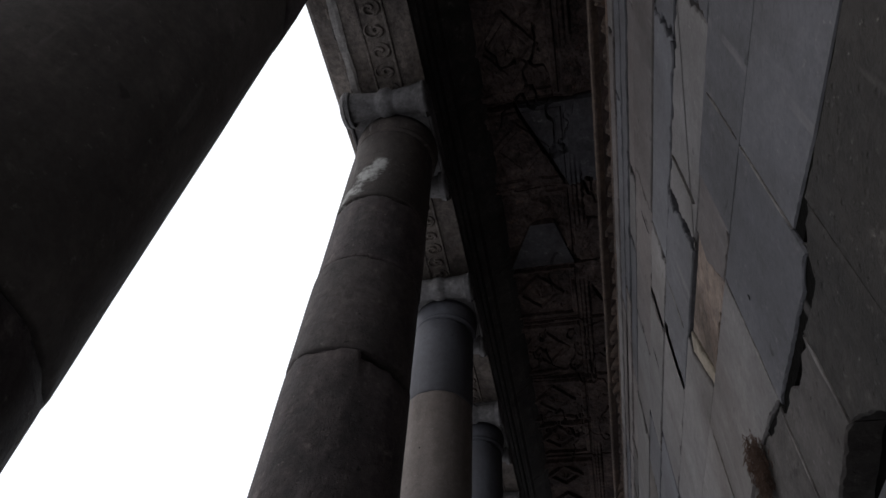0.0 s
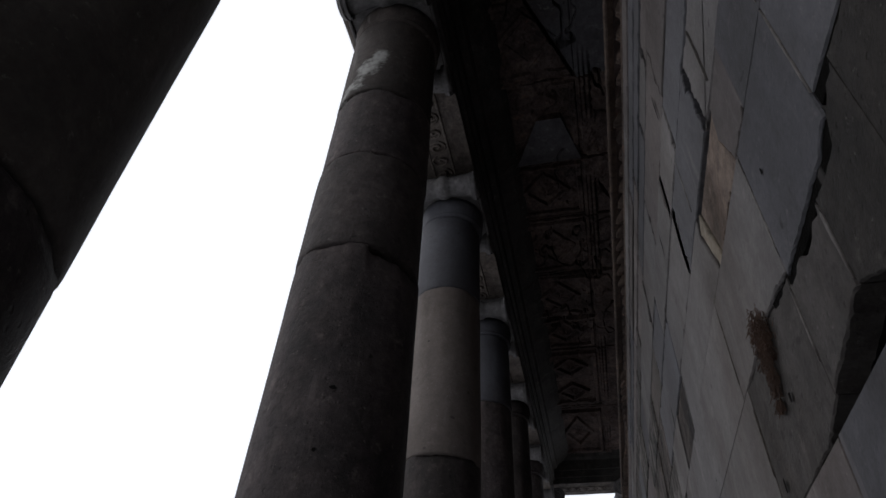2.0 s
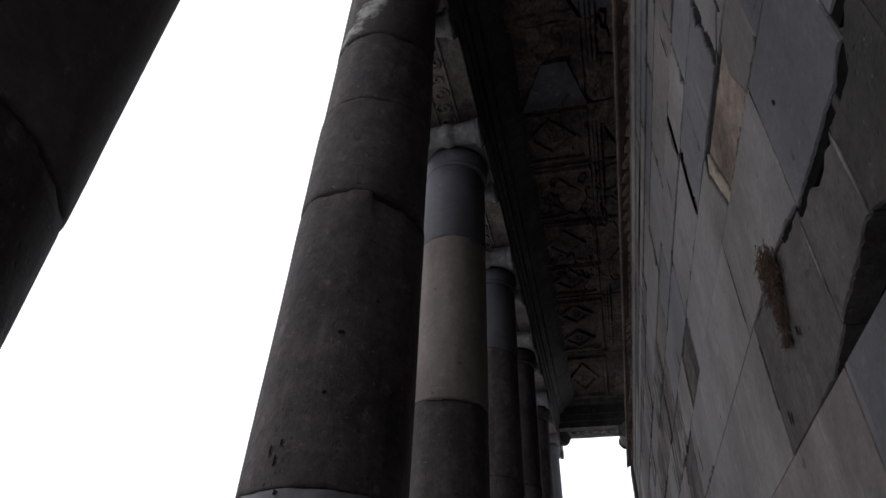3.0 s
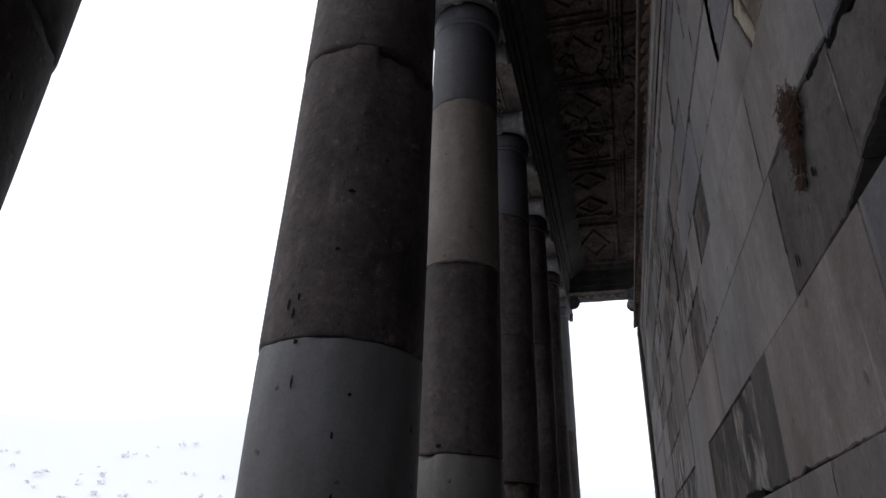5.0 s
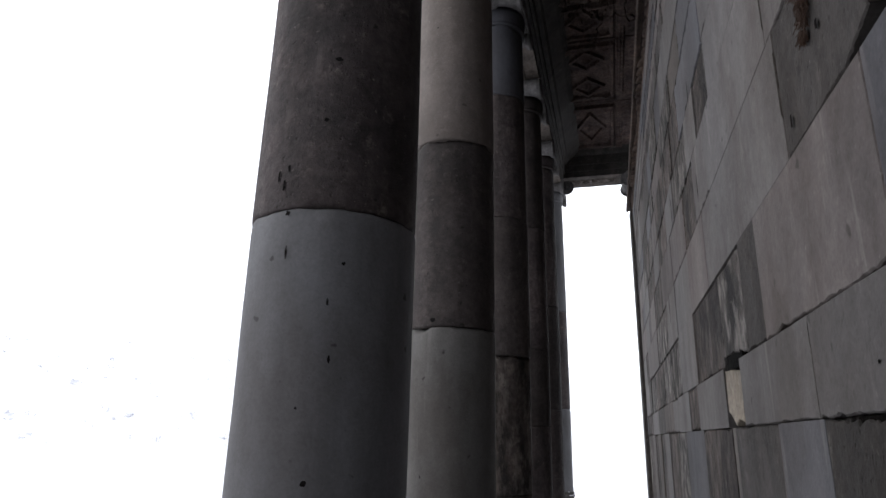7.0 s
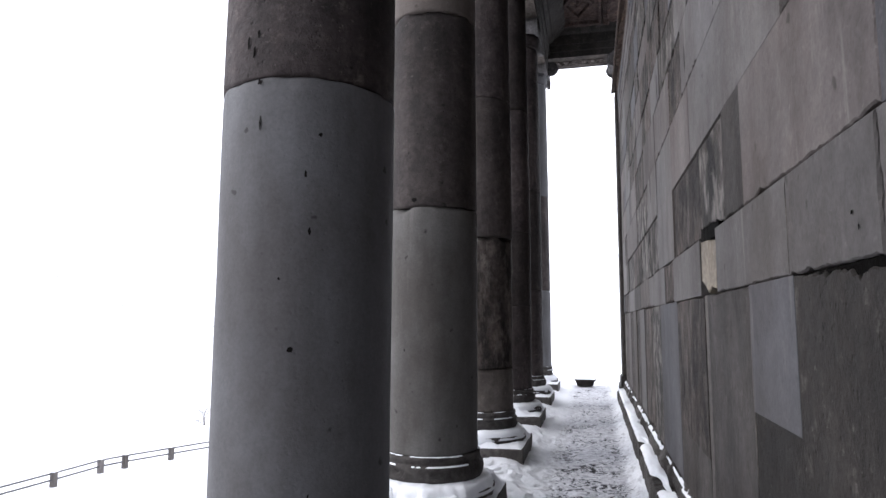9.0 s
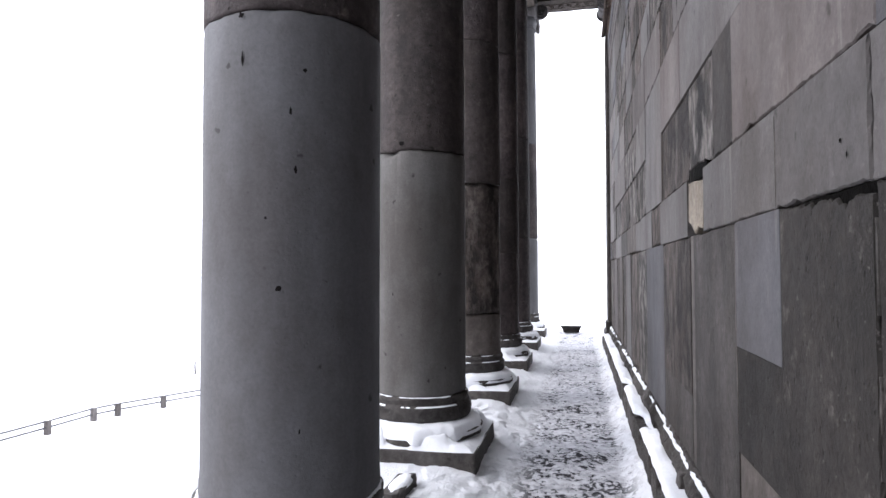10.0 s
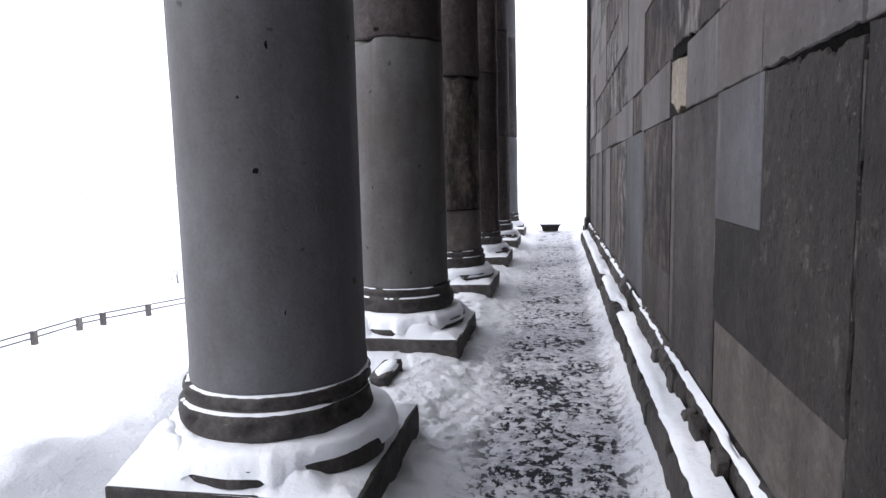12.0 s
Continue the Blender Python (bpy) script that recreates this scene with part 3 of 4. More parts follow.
# smears of pale mortar along upright joints
for y, z0, z1, w in ((-1.652, 2.74, 3.09, 0.005), (-1.188, 2.70, 3.08, 0.006), (-1.467, 2.40, 2.60, 0.007), (-1.17, 2.40, 2.61, 0.005), (-0.531, 2.40, 2.62, 0.003), (-0.019, 0.80, 1.50, 0.004),
                     (-0.46, 2.75, 3.05, 0.004), (0.6, 3.13, 3.4, 0.004), (-1.2, 3.47, 3.8, 0.006), (-0.55, 3.5, 3.82, 0.005), (-1.087, 0.98, 1.17, 0.003), (-1.087, 1.28, 1.46, 0.004), (-1.086, 0.62, 0.75, 0.003), (-1.655, 3.12, 3.40, 0.005), (-0.49, 1.56, 1.79, 0.003)):
    n, left, right = 12, [], []
    for k in range(n + 1):
        q = k / n
        half = w * (0.25 + 1.3 * float(fbm(q * 7 + y * 5, z0 * 3, 61, 3))) * min(1.0, 6 * q + 0.15, 6 * (1 - q) + 0.15)
        mid = y + 0.003 * (float(fbm(q * 3 + y, z1, 66, 2)) - 0.5)
        left.append((mid - half, z0 + (z1 - z0) * q))
        right.append((mid + half, z0 + (z1 - z0) * q))
    wall_poly(right + left[::-1], "mortar", 0.0035, 0.0, name="mortar")
STARTS = {0: 3.65, 1: 3.4, 2: 2.9, 3: 1.95, 4: 0.75, 5: 0.6}
COURSES = [(0.43, 1.53), (1.53, 1.81), (1.81, 2.26), (2.26, 2.69), (2.69, 3.10), (3.10, 3.44), (3.44, 3.84), (3.84, 4.16), (4.16, 4.60), (4.60, 4.80)]
STONE_MIX = ["light"] * 5 + ["blue"] * 2 + ["grey"] * 2 + ["mauve"] * 4 + ["brown"] * 4 + ["warm"] + ["streaked"] * 3
for ci, (z0, z1) in enumerate(COURSES):
    y = STARTS.get(ci, -2.8)
    while y < WALL_END - 0.02:
        w = rng.uniform(0.45, 1.25) if ci else rng.uniform(0.5, 0.9)
        y2 = min(y + w, WALL_END)
        if WALL_END - y2 < 0.3:
            y2 = WALL_END
        key = rng.choice(STONE_MIX)
        if ci >= 6 and y < 1.2:
            key = ("light", "blue", "mauve", "blue")[rng.randrange(4)]
        rough_one = key in ("brown", "dark", "streaked")
        if ci >= 6:
            wall_block(y, y2, z0, z1, key, rng.uniform(-0.006, 0.003), rng.choice([(0.02, 0.04, 0.02, 0.035), (0.012, 0.035, 0.03, 0.02), (0.006, 0.045, 0.02, 0.045), (0.025, 0.01, 0.006, 0.035)]), gap=rng.choice([0.0005, 0.0015]))
            y = y2
            continue
        wall_block(y, y2, z0, z1, key, rng.uniform(-0.003, 0.002) - (0.006 if rough_one else 0), 0.024 if rough_one else rng.choice([0, 0, (0.02, 0, 0.014, 0.03), (0.03, 0.02, 0, 0)]), gap=rng.choice([0.0004, 0.0004, 0.0015]))
        y = y2

# unseen wall added behind the camera to hold back light from that end
bm = bmesh.new()
box(bm, -0.98, 1.72, -5.2, -4.7, -0.05, CEIL_Z + 0.2, 0)
tagged(part("wall_front", bm, M["dark"]), "plain dark wall added unseen behind the camera to block light", "wall", kind="structure")

# three long fascia bands under the cornice
for z0, z1, proud in ((4.80, 4.97, 0.002), (4.97, 5.15, 0.006), (5.15, 5.335, 0.014)):
    y = -2.9
    while y < WALL_END:
        y2 = min(WALL_END, y + rng.uniform(1.2, 2.6))
        if WALL_END - y2 < 0.4:
            y2 = WALL_END
        wall_block(y, y2, z0, z1, rng.choice(["light", "blue", "mauve"]), proud, (0.035, 0.03, 0.028, 0.04))
        y = y2

# the stepped base moulding of the wall, in lengths
base_run = tagged(empty("wall_base_moulding"), "stepped dark stone wall base, chipped and snow-covered", "moulding", kind="structure")
y = -3.0
i = 0
while y < WALL_END:
    y2 = min(WALL_END, y + rng.uniform(0.7, 1.5))
    v, f = extrude_y([(WALL_X + 0.06, -0.05), (1.528, -0.05), (1.526, 0.215), (1.536, 0.242), (1.626, 0.252), (1.634, 0.275), (1.620, 0.292), (1.614, 0.325), (1.618, 0.355), (1.630, 0.372), (WALL_X - 0.006, 0.425), (WALL_X + 0.06, 0.445)],
                     y + 0.004, y2 - 0.004, 44, 0.006 if y < -0.6 else 0.015, 30 + i)
    # lengths of the roll are broken away past the first straight stretch
    v = [(px + 0.034 * brk, py, pz - 0.02 * brk) if 4 < q % 12 < 11 else (px, py, pz - 0.05 * nick if q % 12 in (2, 3) else pz)
         for q, (px, py, pz) in enumerate(v)
         for brk in (float(step(0.50, 0.56, fbm(np.array(py * 4.5), np.array(2.0), 71, 4)) * step(-0.62, -0.5, py)),)
         for nick in (float(step(0.56, 0.60, fbm(np.array(py * 6.0), np.array(8.0), 73, 4)) * step(-0.75, -0.6, py)),)]
    raw("moulding_length", v, f, M["base"], base_run)
    y, i = y2, i + 1


def ledge_snow(name, x0, x1, z, y0, y1, seed, thick, bare, rise, label):
    """A soft ridge of snow lying along a ledge, broken off here and there."""
    n = int((y1 - y0) / 0.03)
    U, T = np.meshgrid(np.linspace(0, 1, 9), np.linspace(y0, y1, n), indexing="ij")
    broken = bare + (0.20 * step(-0.45, 0.0, T) * (1 - 0.3 * step(1.2, 2.0, T)) if thick < 0.02 else 0.12 * step(-0.35, 0.1, T))
    cover = step(broken - 0.02, broken + 0.02, fbm(T * 2.6, U * 0.4 + seed, seed, 6))
    edge = 0.35 + 0.65 * cover
    X = x1 + (x0 - x1) * U * edge + 0.014 * U * (fbm(T * 16, U * 2, seed + 1, 4) - 0.5)
    Z = z - 0.012 + rise * (1 - U) + (thick * (0.6 + 0.8 * fbm(T * 4, U * 2, seed + 2)) * np.sqrt(np.clip(1 - (U * 1.0) ** 4, 0, 1)) + 0.004) * cover
    tagged(sheet(name, X, T, Z, SNOW), label, "snow", kind="stuff")


ledge_snow("snow_on_ledge", 1.530, 1.628, 0.272, -3.0, WALL_END, 11.0, 0.032, 0.235, 0.008, "snow lying on the lower ledge of the wall base")
ledge_snow("snow_on_ledge", 1.636, 1.661, 0.402, -3.0, WALL_END, 16.0, 0.012, 0.30, 0.014, "thin snow on the upper wall moulding")

# pilaster that ends the wall
anta = tagged(empty("anta"), "slim stone pilaster at the end of the cella wall", "pilaster", kind="structure")
bm = bmesh.new()
box(bm, WALL_X - 0.055, WALL_X + 0.7, WALL_END - 0.32, WALL_END + 0.1, 0.5, 5.42, 0.012)
part("shaft", bm, M["grey"], anta)
bm = bmesh.new()
box(bm, WALL_X - 0.14, WALL_X + 0.7, WALL_END - 0.42, WALL_END + 0.18, -0.03, 0.2, 0.02)
box(bm, WALL_X - 0.115, WALL_X + 0.7, WALL_END - 0.39, WALL_END + 0.16, 0.2, 0.33, 0.05, 3)
box(bm, WALL_X - 0.085, WALL_X + 0.7, WALL_END - 0.35, WALL_END + 0.13, 0.33, 0.5, 0.04, 3)
part("base", bm, M["base"], anta)


# ---- leaf cornice along the wall top ----
def leaf_cornice():
    ys, vs = np.linspace(-1.9, WALL_END, 1400), np.linspace(0, 1, 22)
    V, Y = np.meshgrid(vs, ys, indexing="ij")
    u = (Y / 0.17 + 0.15 * (fbm(Y * 1.3, 0 * Y, 3) - 0.5)) % 1.0
    worn = step(0.35, 0.6, fbm(Y * 1.1, 0 * Y + 4, 9, 3))
    leaf = np.clip(1 - ((u - 0.5) / 0.38) ** 2, 0, 1) * np.sin(np.clip((V - 0.22) / 0.6, 0, 1) * math.pi)
    rib = 0.35 * np.exp(-((u - 0.5) / 0.07) ** 2) + 0.25 * np.cos((u - 0.5) * 30) * leaf
    h = 0.12 * leaf * (0.5 + 0.5 * worn) * (1 - 0.35 * rib) - 0.085 * step(0.2, 0.3, V) * (1 - step(0.8, 0.86, V)) + 0.012 * (fbm(Y * 22, V * 5, 6, 3) - 0.5)
    h = h + 0.012 * (step(0.86, 0.9, V)) + 0.006 * (1 - step(0.08, 0.13, V))
    X = WALL_X - 0.002 - 0.10 * V - 0.8 * h
    Z = 5.335 + 0.15 * V - 0.6 * h
    tagged(sheet("leaf_cornice", X, Y, Z, M["cornice"], smooth=False), "weathered carved leaf cornice on the wall top", "cornice", kind="structure")


leaf_cornice()
v, f = extrude_y([(WALL_X - 0.103, 5.487), (WALL_X + 0.13, CEIL_Z + 0.1), (WALL_X + 0.4, CEIL_Z + 0.1), (WALL_X + 0.4, 5.487)], -3.6, WALL_END)
tagged(raw("upper_wall", v, f, M["carved"]), "dark stone wall above the leaf cornice", "wall", kind="structure")


# ---- ceiling: carved slabs ----
def ceiling():
    xs = np.linspace(0.45, WALL_X + 0.14, 170)
    ys = np.concatenate([np.linspace(-2.2, 5.3, 900), np.linspace(5.31, END_Y + 0.4, 560)])
    X, Y = np.meshgrid(xs, ys, indexing="ij")
    cuts = [-2.2, -0.9, 0.22, 1.20, 2.27, 3.20, 4.29, 5.30, 6.18, 8.12, 12.0]
    lozenges = [1, 1, 1, 0, 1, 1, 1, 1, 2, 1]
    kept = [0.55, 0.7, 0.55, 0.6, 0.8, 0.75, 0.8, 0.9, 1.0, 1.0]
    Z, PLAIN = np.zeros_like(X), np.zeros_like(X)
    mid_x, half_x = 1.0, 0.43
    for k, (a, b) in enumerate(zip(cuts, cuts[1:])):
        inside = (Y >= a) & (Y < b)
        end = min(b, 10.15)
        v = (Y - a) / (end - a)
        d_edge = np.minimum(Y - a, end - Y) + 0.05 * (fbm(X * 5 + k, Y * 5, k, 4) - 0.5)
        gap = 0.022 if k < 7 else 0.012
        h = 0.10 * (1 - step(gap * 0.4, gap, d_edge)) + 0.05 * (hashn(k, 3.0, 1.0) - 0.5)
        plain_h = h
        # a moulded frame, lozenges and bosses, each hanging below the sunk field
        fx, fy = np.abs(X - mid_x) / half_x, np.abs(v - 0.5) / 0.42
        frame_d = np.maximum(fx, fy)
        h = h - 0.06 * step(0.86, 0.89, frame_d) * (1 - step(1.0, 1.03, frame_d)) - 0.035 * step(1.08, 1.12, frame_d)
        n = lozenges[k]
        if n:
            w = ((v - 0.08) / 0.84 * n) % 1.0
            lx, ly = np.abs(X - mid_x) / (half_x * 0.72), np.abs(w - 0.5) / 0.40
            loz = lx + ly
            within = (v > 0.08) & (v < 0.92)
            h = h - within * 0.055 * step(0.66, 0.71, loz) * (1 - step(0.92, 0.97, loz))
            boss = np.exp(-((lx / 0.34) ** 2 + (ly / 0.34) ** 2) * 1.6)
            petals = 0.5 + 0.5 * np.cos(np.arctan2(w - 0.5, X - mid_x + 1e-6) * 6)
            h = h - within * 0.07 * boss * (0.55 + 0.45 * petals)
            corner = np.exp(-(((lx - 0.95) / 0.16) ** 2 + ((ly - 0.95) / 0.16) ** 2))
            h = h - within * 0.04 * corner
        worn = kept[k] * (0.35 + 0.65 * step(0.40, 0.50, fbm(X * 2.2 + k, Y * 2.2, 90, 3))) if k < 7 else kept[k]
        h = plain_h + (h - plain_h) * worn
        if k == 3:
            # plain mended piece with slanted sides, let into the broken slab
            reach = (Y - 1.62) / 0.65
            slab = (Y > 1.66) & (np.abs(X - 1.13 + 0.05 * reach) < 0.12 + 0.25 * reach)
            h = np.where(slab, -0.05, h + 0.05 * step(0.45, 0.6, fbm(X * 3, Y * 3, 41, 4)))
            PLAIN = np.where(slab & inside, 1.0, PLAIN)
        if k == 2:
            # a smooth three-cornered piece beside a slanting crack
            slant = (X - 1.02) * 0.93 - (Y - 0.25) * 0.42
            h = np.where(slant > 0.012, h * 0.5 - 0.02, h)
            h = np.where(np.abs(slant + 0.02 * (fbm(X * 9, Y * 9, 5, 3) - 0.5)) < 0.016, 0.10, h)
            PLAIN = np.where((slant > 0.012) & inside, 1.0, PLAIN)
        Z = np.where(inside, h, Z)
    # a long moulded strip beside the wall
    strip = step(1.44, 1.455, X) * (1 - step(1.585, 1.60, X))
    Z = Z - strip * (0.03 + 0.012 * np.cos((X - 1.52) * 130) + 0.012 * np.sin(Y * 60)) * step(0.40, 0.55, fbm(X * 0.5, Y * 1.4, 33, 3))
    # ragged breaks and flaked faces
    crack = np.abs(fbm(X * 2.1 + 3, Y * 1.3 + 1, 12, 4) - 0.5)
    near_part = step(7.0, 5.0, Y)
    Z = Z + 0.08 * (1 - step(0.004, 0.016, crack)) * step(0.42, 0.55, fbm(X * 1.3, Y * 1.3, 77, 2)) * near_part
    Z = Z + 0.13 * (fbm(X * 4, Y * 4, 14, 5) - 0.5) * near_part * step(0.35, 0.55, fbm(X * 0.9, Y * 0.9, 15, 2)) * (1 - PLAIN) + 0.022 * (fbm(X * 18, Y * 18, 16, 3) - 0.5) * (1 - 0.7 * PLAIN)
    ob = sheet("ceiling", X, Y, CEIL_Z + Z, M["carved"], smooth=False)
    ob.data.materials.append(M["slab"])
    ob.data.polygons.foreach_set("material_index", (PLAIN[:-1, :-1] > 0.5).astype(np.int32).reshape(-1))
    tagged(ob, "dark carved and cracked stone ceiling slabs", "ceiling", kind="structure")


ceiling()
bm = bmesh.new()
box(bm, -0.75, 3.4, -5.2, 11.3, CEIL_Z + 0.26, CEIL_Z + 0.9, 0.02)
tagged(part("roof", bm, M["dark"]), "heavy stone roof over the colonnade", "roof", kind="structure")


# ---- architraves ----
SECTION = [(-0.27, 6.55), (-0.275, 6.71), (-0.30, 6.715), (-0.305, 6.90), (-0.34, 6.93), (-0.345, 7.06), (-0.43, 7.16), (-0.46, 7.22), (-0.66, 7.29), (-0.70, 7.33), (-0.72, 7.47),
           (0.74, 7.47), (0.74, 7.28), (0.66, 7.20), (0.50, 7.08), (0.47, 7.02), (0.41, 6.99), (0.405, 6.80), (0.375, 6.795), (0.37, 6.67), (0.335, 6.665), (0.33, 6.55)]


def rinceau(S, T, width):
    """Relief of a running scroll: S along, T across from -1 to 1."""
    period = width * 1.5
    u = (S / period) % 1.0
    k = np.floor(S / period)
    side = np.where(k % 2 == 0, 1.0, -1.0)
    du, dv = (u - 0.5) * 1.5, T * 0.55 * side
    r, a = np.sqrt(du**2 + dv**2) + 1e-6, np.arctan2(dv, du)
    spiral = 0.5 + 0.5 * np.cos(a + 14 * r)
    return np.where(r < 0.62, step(0.45, 0.75, spiral) * (1 - step(0.5, 0.62, r)), 0)


def architrave(length, name_label):
    """A beam along y from 0 to length, with stepped faces, a carved strip below and a cornice outside, of column-to-column blocks."""
    top = tagged(empty("architrave"), name_label, "architrave")
    n = max(1, round(length / SPACING))
    for k in range(n):
        a, b = k * length / n, (k + 1) * length / n
        v, f = extrude_y(SECTION, a + 0.003, b - 0.003, 14, 0.004, 60 + k + length)
        block = raw("beam_block", v, f, M["soffit"], top)
        # inner faces take a darker stone to paint in the shade there
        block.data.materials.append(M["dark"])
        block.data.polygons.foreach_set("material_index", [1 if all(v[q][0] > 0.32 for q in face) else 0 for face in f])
        S, T = np.meshgrid(np.linspace(a + 0.42, b - 0.42, 190), np.linspace(-1, 1, 40), indexing="ij")
        border = step(0.78, 0.84, np.abs(T))
        h = 0.024 * rinceau(S, T / 0.75, 0.115) * (1 - border) + 0.012 * border * (1 - step(0.95, 1.0, np.abs(T))) + 0.006 * (fbm(S * 20, T * 4, 5 + k) - 0.5)
        sheet("carved_band", 0.03 + 0.115 * T, S, 6.546 - h, M["soffit"], top, "strip of running scroll carving", smooth=False)
        # water spouts and dentils under the cornice
        for j in range(int((b - a) / 0.19)):
            yy = a + 0.09 + j * 0.19
            bm2 = bmesh.new()
            box(bm2, -0.47, -0.36, yy, yy + 0.1, 7.07, 7.17, 0.012)
            part("dentil", bm2, M["soffit"], top)
    return top


side_beam = architrave(SPACING * 6 + 0.29, "carved stone architrave along the side colonnade")
# broken outer edge; its pale colour stands in for daylight falling on it
v, f = extrude_y([(-0.272, 6.575), (-0.215, 6.542), (-0.24, 6.536), (-0.288, 6.545), (-0.294, 6.62)], 0.42, 1.62, 60, 0.012, 88)
raw("worn_edge", v, f, M["mortar"], side_beam, "broken lower edge of the beam, painted pale as if lit")
side_beam.location = (0, -2.1, 0)
end_beam = architrave(4.4, "carved stone architrave across the end of the passage")
end_beam.matrix_basis = pose(-0.3, END_Y, 0.17, 0, 0, -90)


# ---- columns ----
def bolster_mesh(y, z, r_end, r_mid, half):
    rows = []
    for i in range(21):
        f = -1 + 2 * i / 20
        r = r_mid + (r_end - r_mid) * abs(f) ** 1.6
        if abs(f) < 0.11:
            r += 0.026
        rows.append((r, f * half))
    v, f = lathe(rows, 28, 0.002, y * 3)
    return [(p[2], p[0] + y, p[1] + z) for p in v], f


def volute_mesh(x, y, z, r, sign):
    """A coiled disc on the capital's face: the spiral stands proud of it."""
    R, A = np.meshgrid(np.linspace(0.0, 1.0, 18), np.linspace(0, 2 * math.pi, 45), indexing="ij")
    turn = (R * 3.0 + A / (2 * math.pi)) % 1.0
    h = 0.018 * step(0.25, 0.45, turn) * (1 - step(0.8, 0.95, turn)) + 0.02 * np.exp(-(R / 0.12) ** 2)
    h = h - 0.03 * step(0.94, 1.0, R)
    return x + sign * (h + 0.012), y + r * R * np.cos(A), z + r * R * np.sin(A)


def volute(cap, sx, sy, turned, lift):
    """A thick coiled disc; turned ones face along y."""
    r, cy, cz = 0.15, 0.42, 6.375 + lift
    X, Y, Z = volute_mesh(sx * 0.328, sy * cy, cz, r, sx)
    ring, A = np.meshgrid(np.linspace(0, 1, 3), np.linspace(0, 2 * math.pi, 45), indexing="ij")
    X = np.concatenate([X, sx * (0.328 - 0.04 * ring)])
    Y = np.concatenate([Y, sy * cy + r * (1 - 0.05 * ring) * np.cos(A)])
    Z = np.concatenate([Z, cz + r * (1 - 0.05 * ring) * np.sin(A)])
    if turned:
        X, Y = Y, X
    sheet("volute", X, Y, Z, M["capital"], cap)


def column(x, y, scale, drums, seed, label, corner=False, lift=0.0, breaks=(), chipped=()):
    """An Ionic column on an Attic base. drums: the joint heights with the stone of the drum below each;
    breaks: (drum, angle, half width, depth) where a drum's upper edge is gone; chipped: (angle, half width) of the upper torus."""
    drums = drums[:-1] + [(drums[-1][0] + lift, *drums[-1][1:])]
    col = tagged(empty("column", x, y, 0), label, "column", "columns of the peristyle")
    bm = bmesh.new()
    box(bm, -0.475, 0.475, -0.475, 0.475, -0.04, 0.196, 0.014, 2)
    bmesh.ops.subdivide_edges(bm, edges=bm.edges[:], cuts=3, use_grid_fill=True)
    for vert in bm.verts:
        c = vert.co
        c.xy *= 1 - 0.03 * max(0.0, float(fbm(c.x * 4 + seed, c.y * 4 + c.z * 6, seed)) - 0.5) * 2
    part("plinth", bm, M["base"], col)
    k = scale / 1.0
    lower = [(0.30, 0.18), (0.44, 0.192), (0.465, 0.210), (0.472, 0.240), (0.462, 0.275), (0.44, 0.298), (0.40, 0.305), (0.3, 0.305)]
    v, f = lathe([(r * (0.4 + 0.6 * k), z) for r, z in lower], 64, 0.006, seed, [(3, 0.02), (2, 0.02)])
    raw("lower_torus", v, f, M["base"], col, smooth=True)
    upper = [(0.28, 0.29), (0.378, 0.305), (0.370, 0.33), (0.380, 0.345), (0.390, 0.365), (0.395, 0.40), (0.390, 0.428), (0.378, 0.443), (0.366, 0.45), (0.362, 0.458), (0.369, 0.464), (0.373, 0.48), (0.369, 0.497), (0.356, 0.502), (0.28, 0.502)]
    v, f = lathe([(r * k, z) for r, z in upper], 96, 0.003, seed + 1, [(5, 0.03), (11, 0.02)], [(row, at, half, depth) for at, half in chipped for row, depth in ((3, 0.010), (4, 0.028), (5, 0.042), (6, 0.046), (7, 0.040), (8, 0.020), (11, 0.010))])
    raw("upper_torus", v, f, M["base"], col, smooth=True)

    def shaft_r(z):
        e = 0.348 - 0.023 * max(0.0, (z - 2.6) / 2.9) ** 1.1
        return (e + 0.006 * math.exp(-((z - 0.5) / 0.03) ** 2)) * k

    z = 0.50
    shift = random.Random(int(seed * 10))
    for i, (top, key, *broken) in enumerate(drums):
        g = 0.002
        depth = broken[0] if broken else 0.012
        hs = [z + g, z + g + 0.006, z + g + 0.02, top - 0.05] + [z + (top - z) * q for q in (0.06, 0.15, 0.3, 0.45, 0.6, 0.75, 0.88)] + [top - g - 0.02, top - g - 0.006, top - g]
        hs = sorted(hs)
        prof = []
        for j, h in enumerate(hs):
            inset = 0.005 if j in (0, len(hs) - 1) else (0.0015 if j in (1, len(hs) - 2) else 0.0)
            prof.append((shaft_r(h) - inset, h))
        v, f = lathe(prof, 64, 0.0022, seed + i * 2.1, [(len(prof) - 1, depth), (len(prof) - 2, depth * 0.85), (len(prof) - 3, depth * 0.5), (0, depth * 0.6), (1, depth * 0.4)],
                     [(len(prof) - q, at, half, gone * share) for drum_no, at, half, gone in breaks if drum_no == i for q, share in ((1, 1.0), (2, 0.95), (3, 0.8), (4, 0.35))])
        dx, dy = shift.uniform(-0.004, 0.004), shift.uniform(-0.004, 0.004)
        raw("drum", [(q[0] + dx, q[1] + dy, q[2]) for q in v], f, M[key], col, smooth=True)
        z = top
    cap = empty("capital")
    cap.parent = col
    cap.location.x = 0.012
    rt = shaft_r(z)
